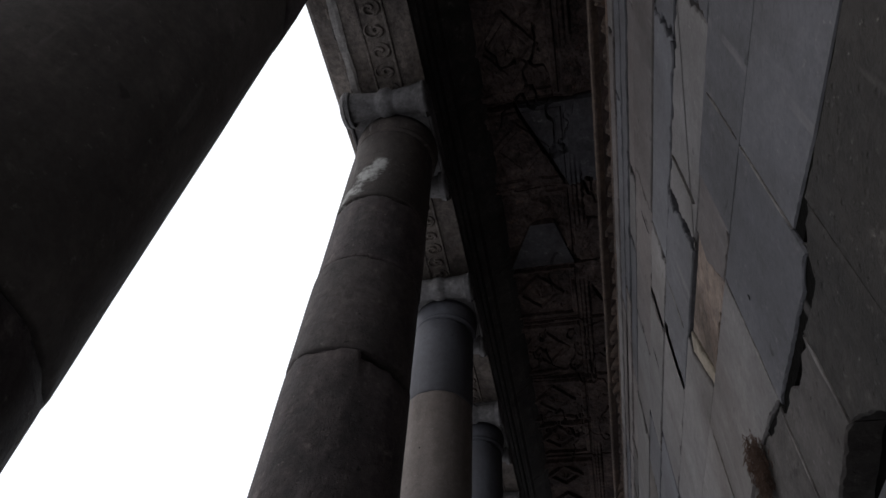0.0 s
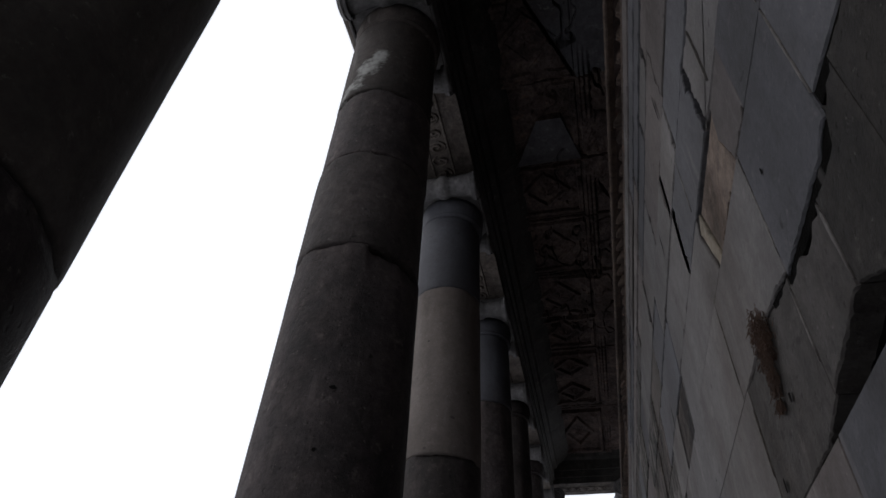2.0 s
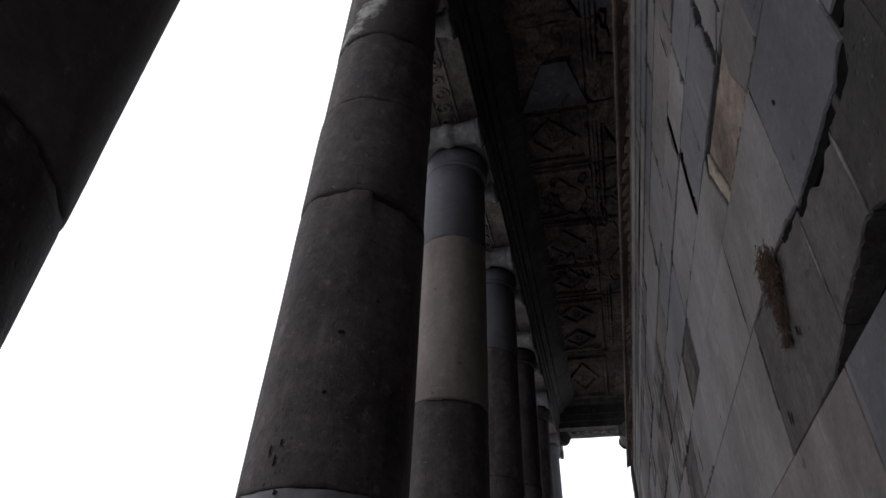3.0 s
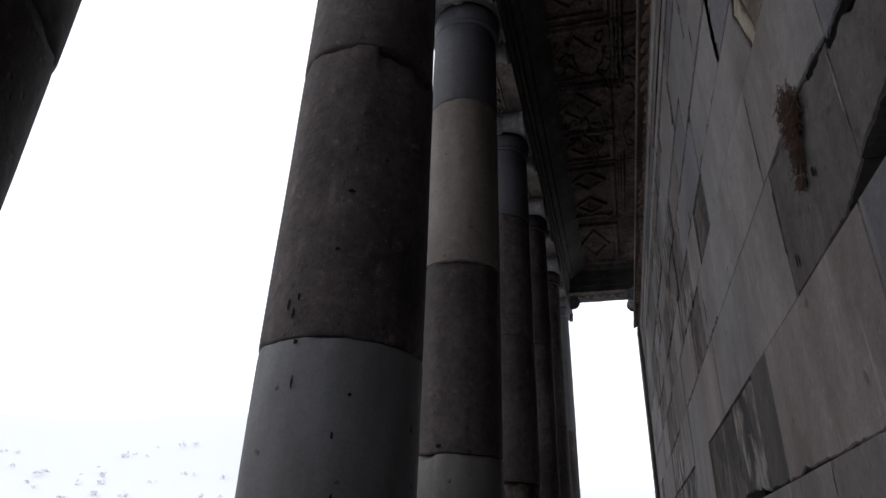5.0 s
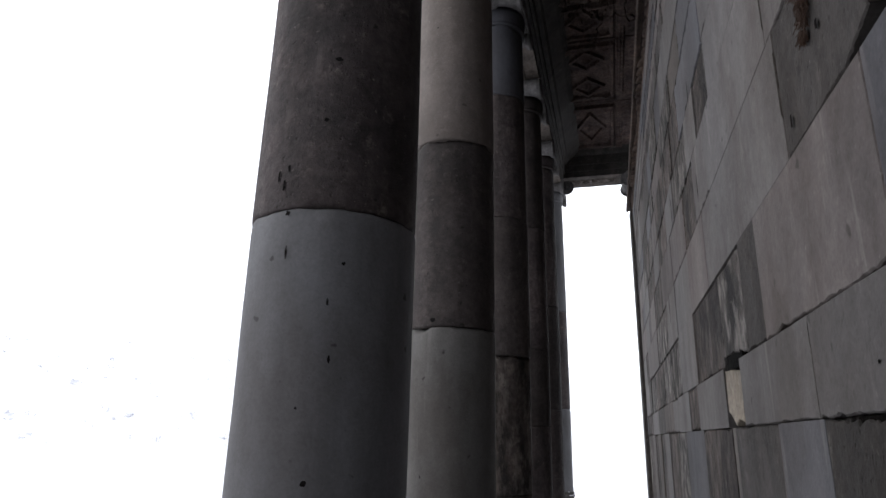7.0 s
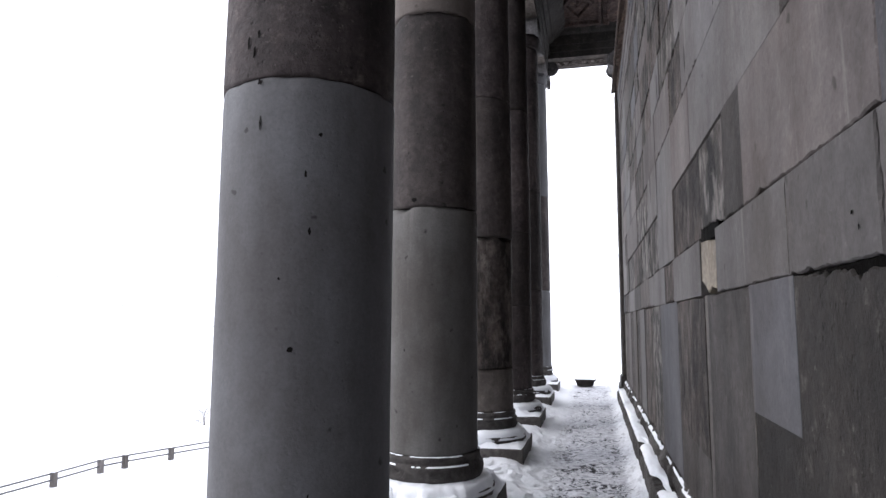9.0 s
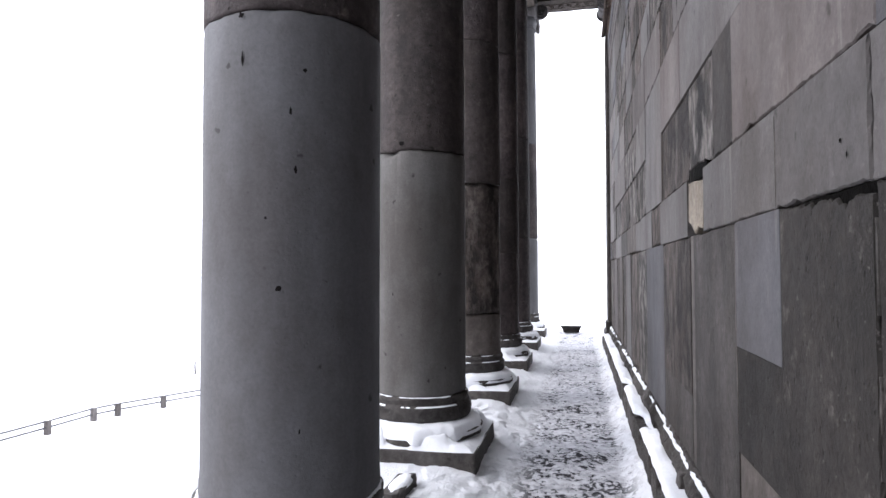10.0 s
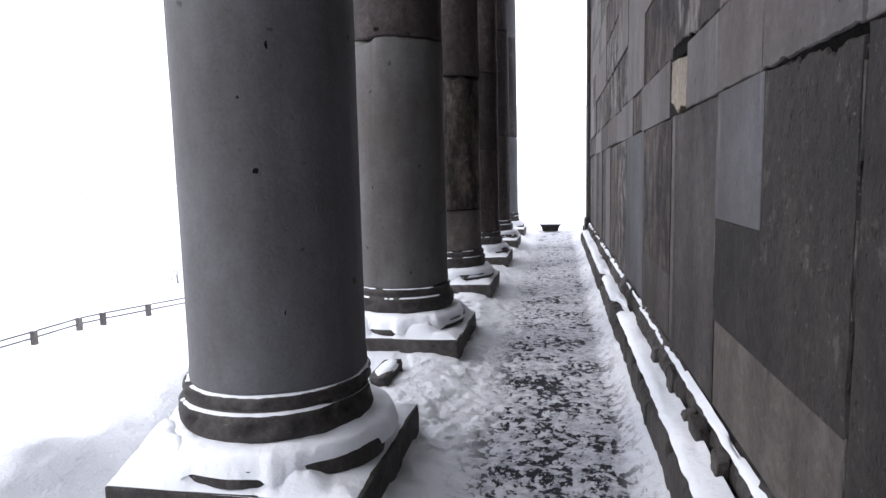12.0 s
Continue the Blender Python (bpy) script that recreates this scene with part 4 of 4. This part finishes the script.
    v, f = lathe([(rt - 0.01, z), (rt + 0.012, z + 0.01), (rt + 0.014, z + 0.03), (rt, z + 0.04), (rt + 0.004, z + 0.06), (rt + 0.018, z + 0.11), (rt + 0.024, z + 0.17), (rt + 0.01, z + 0.26)], 48, 0.002, seed)
    raw("echinus", v, f, M[drums[-1][1]], cap, smooth=True)
    bm = bmesh.new()
    box(bm, -0.33, 0.33, -0.42, 0.42, 6.36 + lift, 6.475 + lift, 0.012)
    box(bm, -0.352, 0.352, -0.45, 0.45, 6.475 + lift, SOFFIT_Z + lift - 0.002, 0.02, 2)
    part("abacus", bm, M["capital"], cap)
    for sx in (-1, 1):
        # the sunk band between the coils of one face
        bm = bmesh.new()
        box(bm, sx * 0.338 - 0.012, sx * 0.338 + 0.012, -0.40, 0.40, 6.335 + lift, 6.473 + lift, 0.006)
        part("canalis", bm, M["capital"], cap)
    for sy in (-1, 1):
        v, f = bolster_mesh(sy * 0.425, 6.39 + lift, 0.130, 0.094, 0.318)
        raw("bolster", v, f, M["capital"], cap, smooth=True)
        for sx in (-1, 1):
            volute(cap, sx, sy, False, lift)
    if corner:
        for sy in (-1, 1):
            volute(cap, -1, sy, True, lift)
    return col


columns = [
    column(0, -2.075, 1.0, [(2.3, "drum_brown"), (4.0, "warm"), (6.12, "drum_brown")], 1.0, "dark weathered basalt Ionic column"),
    column(-0.010, 0, 1.006, [(2.30, "drum_grey"), (3.80, "drum_brown", 0.06), (4.54, "drum_dark"), (5.20, "drum_brown"), (6.12, "drum_lichen")], 2.0, "basalt column with clean grey lowest drum below stained brown drums",
           breaks=[(1, -26, 34, 0.075), (1, -97, 16, 0.02), (3, -58, 4, 0.012)], chipped=[(2, 48)]),
    column(0, 2.1, 0.935, [(2.19, "drum_warm", 0.03), (3.62, "drum_dark", 0.03), (5.20, "tan"), (6.12, "drum_blue")], 3.0, "basalt column with one pale tan drum between dark drums", breaks=[(0, -118, 12, 0.02), (1, -80, 30, 0.03)]),
    column(0, 4.2, 0.935, [(0.92, "warm"), (2.25, "brown", 0.06), (3.72, "drum_dark"), (5.2, "drum_brown"), (6.12, "drum_blue")], 4.0, "dark basalt column with a chipped joint above the lowest drums", breaks=[(1, -75, 30, 0.05)]),
    column(0, 6.3, 0.935, [(1.6, "drum_brown"), (2.6, "drum_dark"), (4.3, "drum_brown"), (6.12, "drum_dark")], 5.0, "dark brown basalt Ionic column"),
    column(0, 8.4, 0.935, [(1.9, "drum_brown"), (3.6, "drum_dark"), (6.12, "drum_brown")], 6.0, "dark brown basalt Ionic column"),
    column(0, END_Y, 0.935, [(2.0, "drum_grey"), (3.9, "drum_brown"), (6.12, "drum_grey")], 7.0, "basalt corner column at the end of the row", True, lift=0.13),
    column(2.1, END_Y, 0.935, [(2.0, "drum_grey"), (3.9, "drum_grey"), (6.12, "drum_brown")], 8.0, "basalt column of the row across the end", lift=0.24),

]


columns[-1].rotation_euler = (0, 0, math.pi / 2)


# ---- snow on the column bases ----
def base_snow(x, y, scale, seed, bare, chipped=()):
    """Snow filling the steps of a base: a skirt round the lower torus, left off where bare names (angle, half width), and a sheet on the plinth."""
    R, A = np.meshgrid(np.linspace(0, 1, 30), np.linspace(-math.pi, math.pi, 261), indexing="ij")
    rim = fbm(np.cos(A) * 3.1 + seed, np.sin(A) * 3.1, seed, 4) - 0.5

    def covered(angle, uneven):
        full = np.ones_like(angle)
        for at, half, depth in bare:
            off = (angle - radians(at) + math.pi) % (2 * math.pi) - math.pi
            full = full * (1 - depth * step(1.25, 0.75, np.abs(off) / radians(half) + 0.5 * uneven))
        return full

    full = covered(A, rim)
    r0 = 0.375 * scale
    rr = r0 + ((0.098 + 0.025 * rim) * (1 - full) + (0.122 + 0.06 * rim) * full) * R
    Z = 0.342 + 0.02 * (fbm(np.cos(A) * 4 + seed, np.sin(A) * 4 + R, seed + 1, 3) - 0.5) * (1 - R) - (0.018 * R + 0.074 * R**7) * (1 - full) - (0.03 * R**2 + 0.085 * R**5) * full + 0.035 * (fbm(rr * np.cos(A) * 9 + seed, rr * np.sin(A) * 9, seed + 6, 5) - 0.5) * full * np.sqrt(R)
    tagged(sheet("snow_on_base", x + rr * np.cos(A), y + rr * np.sin(A), Z, SNOW), "snow lying on the mouldings of a column base", "snow", kind="stuff")
    U, V = np.meshgrid(np.linspace(-1, 1, 90), np.linspace(-1, 1, 90), indexing="ij")
    half = 0.470
    edge = np.clip(1 - np.maximum(np.abs(U), np.abs(V)) ** 8, 0, 1)
    rim = np.exp(-(((half * np.hypot(U, V)) - 0.47) / 0.05) ** 2)
    lump = fbm(U * 3.2 + seed, V * 3.2, seed + 11, 4)
    piled = covered(np.arctan2(V, U), lump - 0.5) * np.exp(-((half * np.hypot(U, V) - 0.47) / 0.11) ** 2) * (0.055 + 0.09 * lump)
    Z = 0.190 + (0.008 + 0.045 * fbm(U * 2 + seed, V * 2, seed + 3) + 0.05 * step(0.2, -0.7, U) + 0.010 * rim * (0.4 + fbm(U * 7 + seed, V * 7, seed + 8, 3)) + piled) * edge + 0.012 * (fbm(U * 9, V * 9 + seed, seed + 9, 4) - 0.5) * edge
    tagged(sheet("snow_on_plinth", x + half * U, y + half * V, Z, SNOW), "snow covering a square column plinth", "snow", kind="stuff")
    for z, r_in, r_out, th in ((0.500, 0.345, 0.363, 0.010), (0.444, 0.362, 0.384, 0.008)):
        R, A = np.meshgrid(np.linspace(0, 1, 6), np.linspace(0, 2 * math.pi, 181), indexing="ij")
        gap = step(0.34, 0.46, fbm(np.cos(A) * 3.1 + seed * 2, np.sin(A) * 2.1 + z * 9, seed + 5, 3))
        if z < 0.47:
            for at, wide in chipped:
                off = (A - radians(at) + math.pi) % (2 * math.pi) - math.pi
                gap = gap * step(0.75, 1.0, np.abs(off) / radians(wide))
        ragged = 0.75 + 0.6 * fbm(np.cos(A) * 14 + seed, np.sin(A) * 14 + z * 40, seed + 12, 3)
        rr = (r_in + (r_out - r_in) * R * (0.3 + 0.7 * gap) * ragged) * scale
        Z = z - 0.004 + th * np.sqrt(np.clip(1 - (R - 0.2) ** 4, 0, 1)) * gap * (1 - R**3)
        tagged(sheet("snow_on_base", x + rr * np.cos(A), y + rr * np.sin(A), Z, SNOW), "thin ring of snow on a column base", "snow", kind="stuff")


for k, (cx, cy, cs) in enumerate([(-0.010, 0, 1.006), (0, 2.1, 0.935), (0, 4.2, 0.935), (0, 6.3, 0.935), (0, 8.4, 0.935), (0, END_Y, 0.935)]):
    base_snow(cx, cy, cs, 20.0 + k * 4, [[(0, 62, 1.0), (-91, 19, 1.0)], [(-12, 34, 1.0), (-97, 13, 1.0)], [(-30, 45, 1.0)], [(-20, 40, 1.0), (-100, 14, 0.5)], [(-40, 45, 1.0)], [(-10, 40, 1.0)]][k], ((2, 48),) if k == 0 else ())


base_snow(0, -2.075, 1.0, 52.0, [(-20, 50, 1.0)])


# ---- stone trough at the far end ----
def trough():
    top = tagged(empty("stone_basin", 0.96, 11.75, 0), "low dark stone basin capped with snow", "basin")
    verts, faces = [], []
    for z, w, d in ((0.02, 0.165, 0.14), (0.10, 0.19, 0.16), (0.13, 0.20, 0.17), (0.14, 0.225, 0.19), (0.165, 0.225, 0.19)):
        for sx, sy in ((-1, -1), (1, -1), (1, 1), (-1, 1)):
            verts.append((sx * w, sy * d, z))
    for i in range(4):
        for k in range(4):
            a, b = i * 4 + k, i * 4 + (k + 1) % 4
            faces.append((a, b, b + 4, a + 4))
    faces += [(3, 2, 1, 0), (16, 17, 18, 19)]
    raw("bowl", verts, faces, M["dark"], top)
    U, V = np.meshgrid(np.linspace(-1, 1, 14), np.linspace(-1, 1, 14), indexing="ij")
    Z = 0.16 + 0.03 * np.clip(1 - np.maximum(abs(U), abs(V)) ** 4, 0, 1)
    sheet("snow_cap", U * 0.22, V * 0.185, Z, SNOW, top, "cap of snow")


trough()


# ---- broken stone fragments ----
def fragment(x, y, z, size, seed, snowy, label):
    """A small angular lump with a cap of snow on its top."""
    r = random.Random(seed)
    top = tagged(empty("stone_fragment", x, y, z), label, "stone", "broken stone fragments")
    bm = bmesh.new()
    box(bm, -1, 1, -1, 1, -1, 1, 0.18, 1)
    bmesh.ops.subdivide_edges(bm, edges=bm.edges[:], cuts=2, use_grid_fill=True)
    tilt = [r.uniform(-0.25, 0.25) for _ in range(4)]
    for vert in bm.verts:
        c = vert.co
        k = 0.75 + 0.5 * float(fbm(c.x * 1.6 + seed, c.y * 1.6 + c.z * 1.3, seed, 3))
        vert.co = Vector((size[0] * (c.x * k + tilt[0] * c.z), size[1] * (c.y * k + tilt[1] * c.z), size[2] * (c.z * (1 + tilt[2] * c.y + tilt[3] * c.x) * (0.9 + 0.1 * k))))
    part("lump", bm, M["base"], top)
    if snowy:
        U, A = np.meshgrid(np.linspace(0, 1, 8), np.linspace(0, 2 * math.pi, 25), indexing="ij")
        k = 1.06 + 0.3 * (fbm(np.cos(A) * 2 + seed, np.sin(A) * 2, seed, 3) - 0.5)
        sheet("snow_cap", size[0] * k * U * np.cos(A), size[1] * k * U * np.sin(A), size[2] * (0.75 + 0.5 * (1 - U**4)), SNOW, top, "cap of snow")


fragment(0.12, 1.12, 0.115, (0.055, 0.19, 0.045), 3, True, "snow-capped broken stone lying beside a column plinth")
for k, (fy, fx, fz, sz) in enumerate(((-0.30, 1.63, 0.325, 0.035), (-0.02, 1.625, 0.315, 0.045), (0.16, 1.618, 0.30, 0.035), (0.5, 1.63, 0.34, 0.045), (0.95, 1.625, 0.32, 0.05))):
    fragment(fx, fy, fz, (sz * 0.6, sz * 1.25, sz), 20 + k, False, "dark broken lump of the wall base in snow")


# ---- straw nest stuck in the wall joint ----
def nest():
    r = random.Random(5)
    verts, faces = [], []
    clumps = [(-0.915, 2.672, 0.022), (-0.885, 2.645, 0.026), (-0.90, 2.612, 0.016), (-0.862, 2.592, 0.018), (-0.868, 2.548, 0.012), (-0.845, 2.518, 0.010), (-0.83, 2.482, 0.007)]
    for k in range(1500):
        cy, cz, cr = clumps[min(len(clumps) - 1, int(r.random() * r.random() * 1.5 * len(clumps)))]
        yy, zz = cy + r.gauss(0, cr), cz + r.gauss(0, cr * 1.1)
        h = min(1.0, max(0.0, (2.69 - zz) / 0.225))
        ang, ln = r.gauss(-1.45, 0.5), r.uniform(0.008, 0.026)
        x = WALL_X - 0.002 - r.random() * 0.036 * (1 - 0.7 * h)
        a, b = Vector((x, yy, zz)), Vector((x + r.uniform(-0.012, 0.010), yy + math.cos(ang) * ln, zz + math.sin(ang) * ln))
        side = (b - a).normalized().cross(Vector((1, 0, 0))).normalized() * 0.0008
        off = Vector((-0.002, 0, 0))
        i = len(verts)
        verts += [a + side, a - side, a + off, b + side * 0.4, b - side * 0.4, b + off]
        faces += [(i, i + 1, i + 4, i + 3), (i + 1, i + 2, i + 5, i + 4), (i + 2, i, i + 3, i + 5)]
    tagged(raw("straw_nest", verts, faces, TWIG), "ragged brown straw nest hanging from a wall joint", "nest", kind="stuff")


nest()


# ---- fence on the snowfield and frosted brush ----
def fence():
    posts = [(-13.85, 11.3), (-13.75, 13.05), (-13.7, 14.75), (-13.45, 15.5), (-12.8, 16.9), (-12.0, 18.6)]
    top = tagged(empty("fence", 0, 0, 0), "low fence of dark stone posts and rails in snow", "fence")
    for (px, py) in posts:
        bm = bmesh.new()
        box(bm, px - 0.075, px + 0.075, py - 0.075, py + 0.075, -3.5, -2.88, 0.02, 2)
        post = part("post", bm, M["light"], top)
        U, V = np.meshgrid(np.linspace(-1, 1, 9), np.linspace(-1, 1, 9), indexing="ij")
        Z = -2.865 + 0.05 * np.clip(1 - np.maximum(abs(U), abs(V)) ** 3, 0, 1)
        sheet("snow_cap", px + U * 0.085, py + V * 0.085, Z - 0.02, SNOW, post, "cap of snow")
    for (ax, ay), (bx, by) in zip(posts, posts[1:]):
        for z in (-2.92, -3.1):
            a, b = Vector((ax, ay, z)), Vector((bx, by, z))
            bm = bmesh.new()
            bmesh.ops.create_cone(bm, segments=6, radius1=0.028, radius2=0.028, depth=(b - a).length, cap_ends=True,
                                  matrix=Matrix.Translation((a + b) / 2) @ (b - a).to_track_quat("Z", "Y").to_matrix().to_4x4())
            part("rail", bm, IRON, top)


fence()


# ---- bare shrubs by the fence ----
def shrub(x, y, z, size, seed):
    r = random.Random(seed)
    top = tagged(empty("shrub", x, y, z), "small bare frosted shrub in the snow", "shrub")
    verts, faces = [], []

    def twig(a, b, w0, w1):
        side = (b - a).cross(Vector((0.3, 0.2, 1))).normalized()
        other = (b - a).cross(side).normalized()
        i = len(verts)
        for c, w in ((a, w0), (b, w1)):
            verts.extend([c + side * w, c - side * w * 0.5 + other * w, c - side * w * 0.5 - other * w])
        for k in range(3):
            faces.append((i + k, i + (k + 1) % 3, i + 3 + (k + 1) % 3, i + 3 + k))

    def grow(a, d, ln, w, depth):
        b = a + d * ln
        twig(a, b, w, w * 0.6)
        if depth:
            for _ in range(3):
                nd = (d + Vector((r.gauss(0, 0.5), r.gauss(0, 0.5), r.gauss(0.1, 0.35)))).normalized()
                grow(b if r.random() < 0.6 else a + d * ln * 0.6, nd, ln * r.uniform(0.55, 0.8), w * 0.55, depth - 1)

    for _ in range(5):
        grow(Vector((r.gauss(0, 0.05), r.gauss(0, 0.05), -0.1)), Vector((r.gauss(0, 0.4), r.gauss(0, 0.4), 1)).normalized(), size * 0.4, size * 0.02, 3)
    raw("branches", verts, faces, BARK, top)


shrub(-16.0, 23.6, -3.35, 1.1, 3)
shrub(-13.9, 11.0, -3.35, 0.7, 8)


# ---- single holes and scars in the stone, their shade painted as dark patches ----
HOLE_SHADE = plain("hole_shade", (0.010, 0.009, 0.009), 0.95)
HOLE_SHADE.node_tree.nodes["Principled BSDF"].inputs["Specular IOR Level"].default_value = 0.0


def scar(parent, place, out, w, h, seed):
    """A small ragged hole, its inner shade painted as a flat dark polygon."""
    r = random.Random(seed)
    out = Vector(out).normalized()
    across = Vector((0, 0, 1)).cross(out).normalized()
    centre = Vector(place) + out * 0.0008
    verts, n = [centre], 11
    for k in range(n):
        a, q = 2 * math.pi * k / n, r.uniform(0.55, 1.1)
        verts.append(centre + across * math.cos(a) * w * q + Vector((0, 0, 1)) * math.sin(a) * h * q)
    raw("painted_hole", verts, [(0, k + 1, (k + 1) % n + 1) for k in range(n)], HOLE_SHADE, parent)


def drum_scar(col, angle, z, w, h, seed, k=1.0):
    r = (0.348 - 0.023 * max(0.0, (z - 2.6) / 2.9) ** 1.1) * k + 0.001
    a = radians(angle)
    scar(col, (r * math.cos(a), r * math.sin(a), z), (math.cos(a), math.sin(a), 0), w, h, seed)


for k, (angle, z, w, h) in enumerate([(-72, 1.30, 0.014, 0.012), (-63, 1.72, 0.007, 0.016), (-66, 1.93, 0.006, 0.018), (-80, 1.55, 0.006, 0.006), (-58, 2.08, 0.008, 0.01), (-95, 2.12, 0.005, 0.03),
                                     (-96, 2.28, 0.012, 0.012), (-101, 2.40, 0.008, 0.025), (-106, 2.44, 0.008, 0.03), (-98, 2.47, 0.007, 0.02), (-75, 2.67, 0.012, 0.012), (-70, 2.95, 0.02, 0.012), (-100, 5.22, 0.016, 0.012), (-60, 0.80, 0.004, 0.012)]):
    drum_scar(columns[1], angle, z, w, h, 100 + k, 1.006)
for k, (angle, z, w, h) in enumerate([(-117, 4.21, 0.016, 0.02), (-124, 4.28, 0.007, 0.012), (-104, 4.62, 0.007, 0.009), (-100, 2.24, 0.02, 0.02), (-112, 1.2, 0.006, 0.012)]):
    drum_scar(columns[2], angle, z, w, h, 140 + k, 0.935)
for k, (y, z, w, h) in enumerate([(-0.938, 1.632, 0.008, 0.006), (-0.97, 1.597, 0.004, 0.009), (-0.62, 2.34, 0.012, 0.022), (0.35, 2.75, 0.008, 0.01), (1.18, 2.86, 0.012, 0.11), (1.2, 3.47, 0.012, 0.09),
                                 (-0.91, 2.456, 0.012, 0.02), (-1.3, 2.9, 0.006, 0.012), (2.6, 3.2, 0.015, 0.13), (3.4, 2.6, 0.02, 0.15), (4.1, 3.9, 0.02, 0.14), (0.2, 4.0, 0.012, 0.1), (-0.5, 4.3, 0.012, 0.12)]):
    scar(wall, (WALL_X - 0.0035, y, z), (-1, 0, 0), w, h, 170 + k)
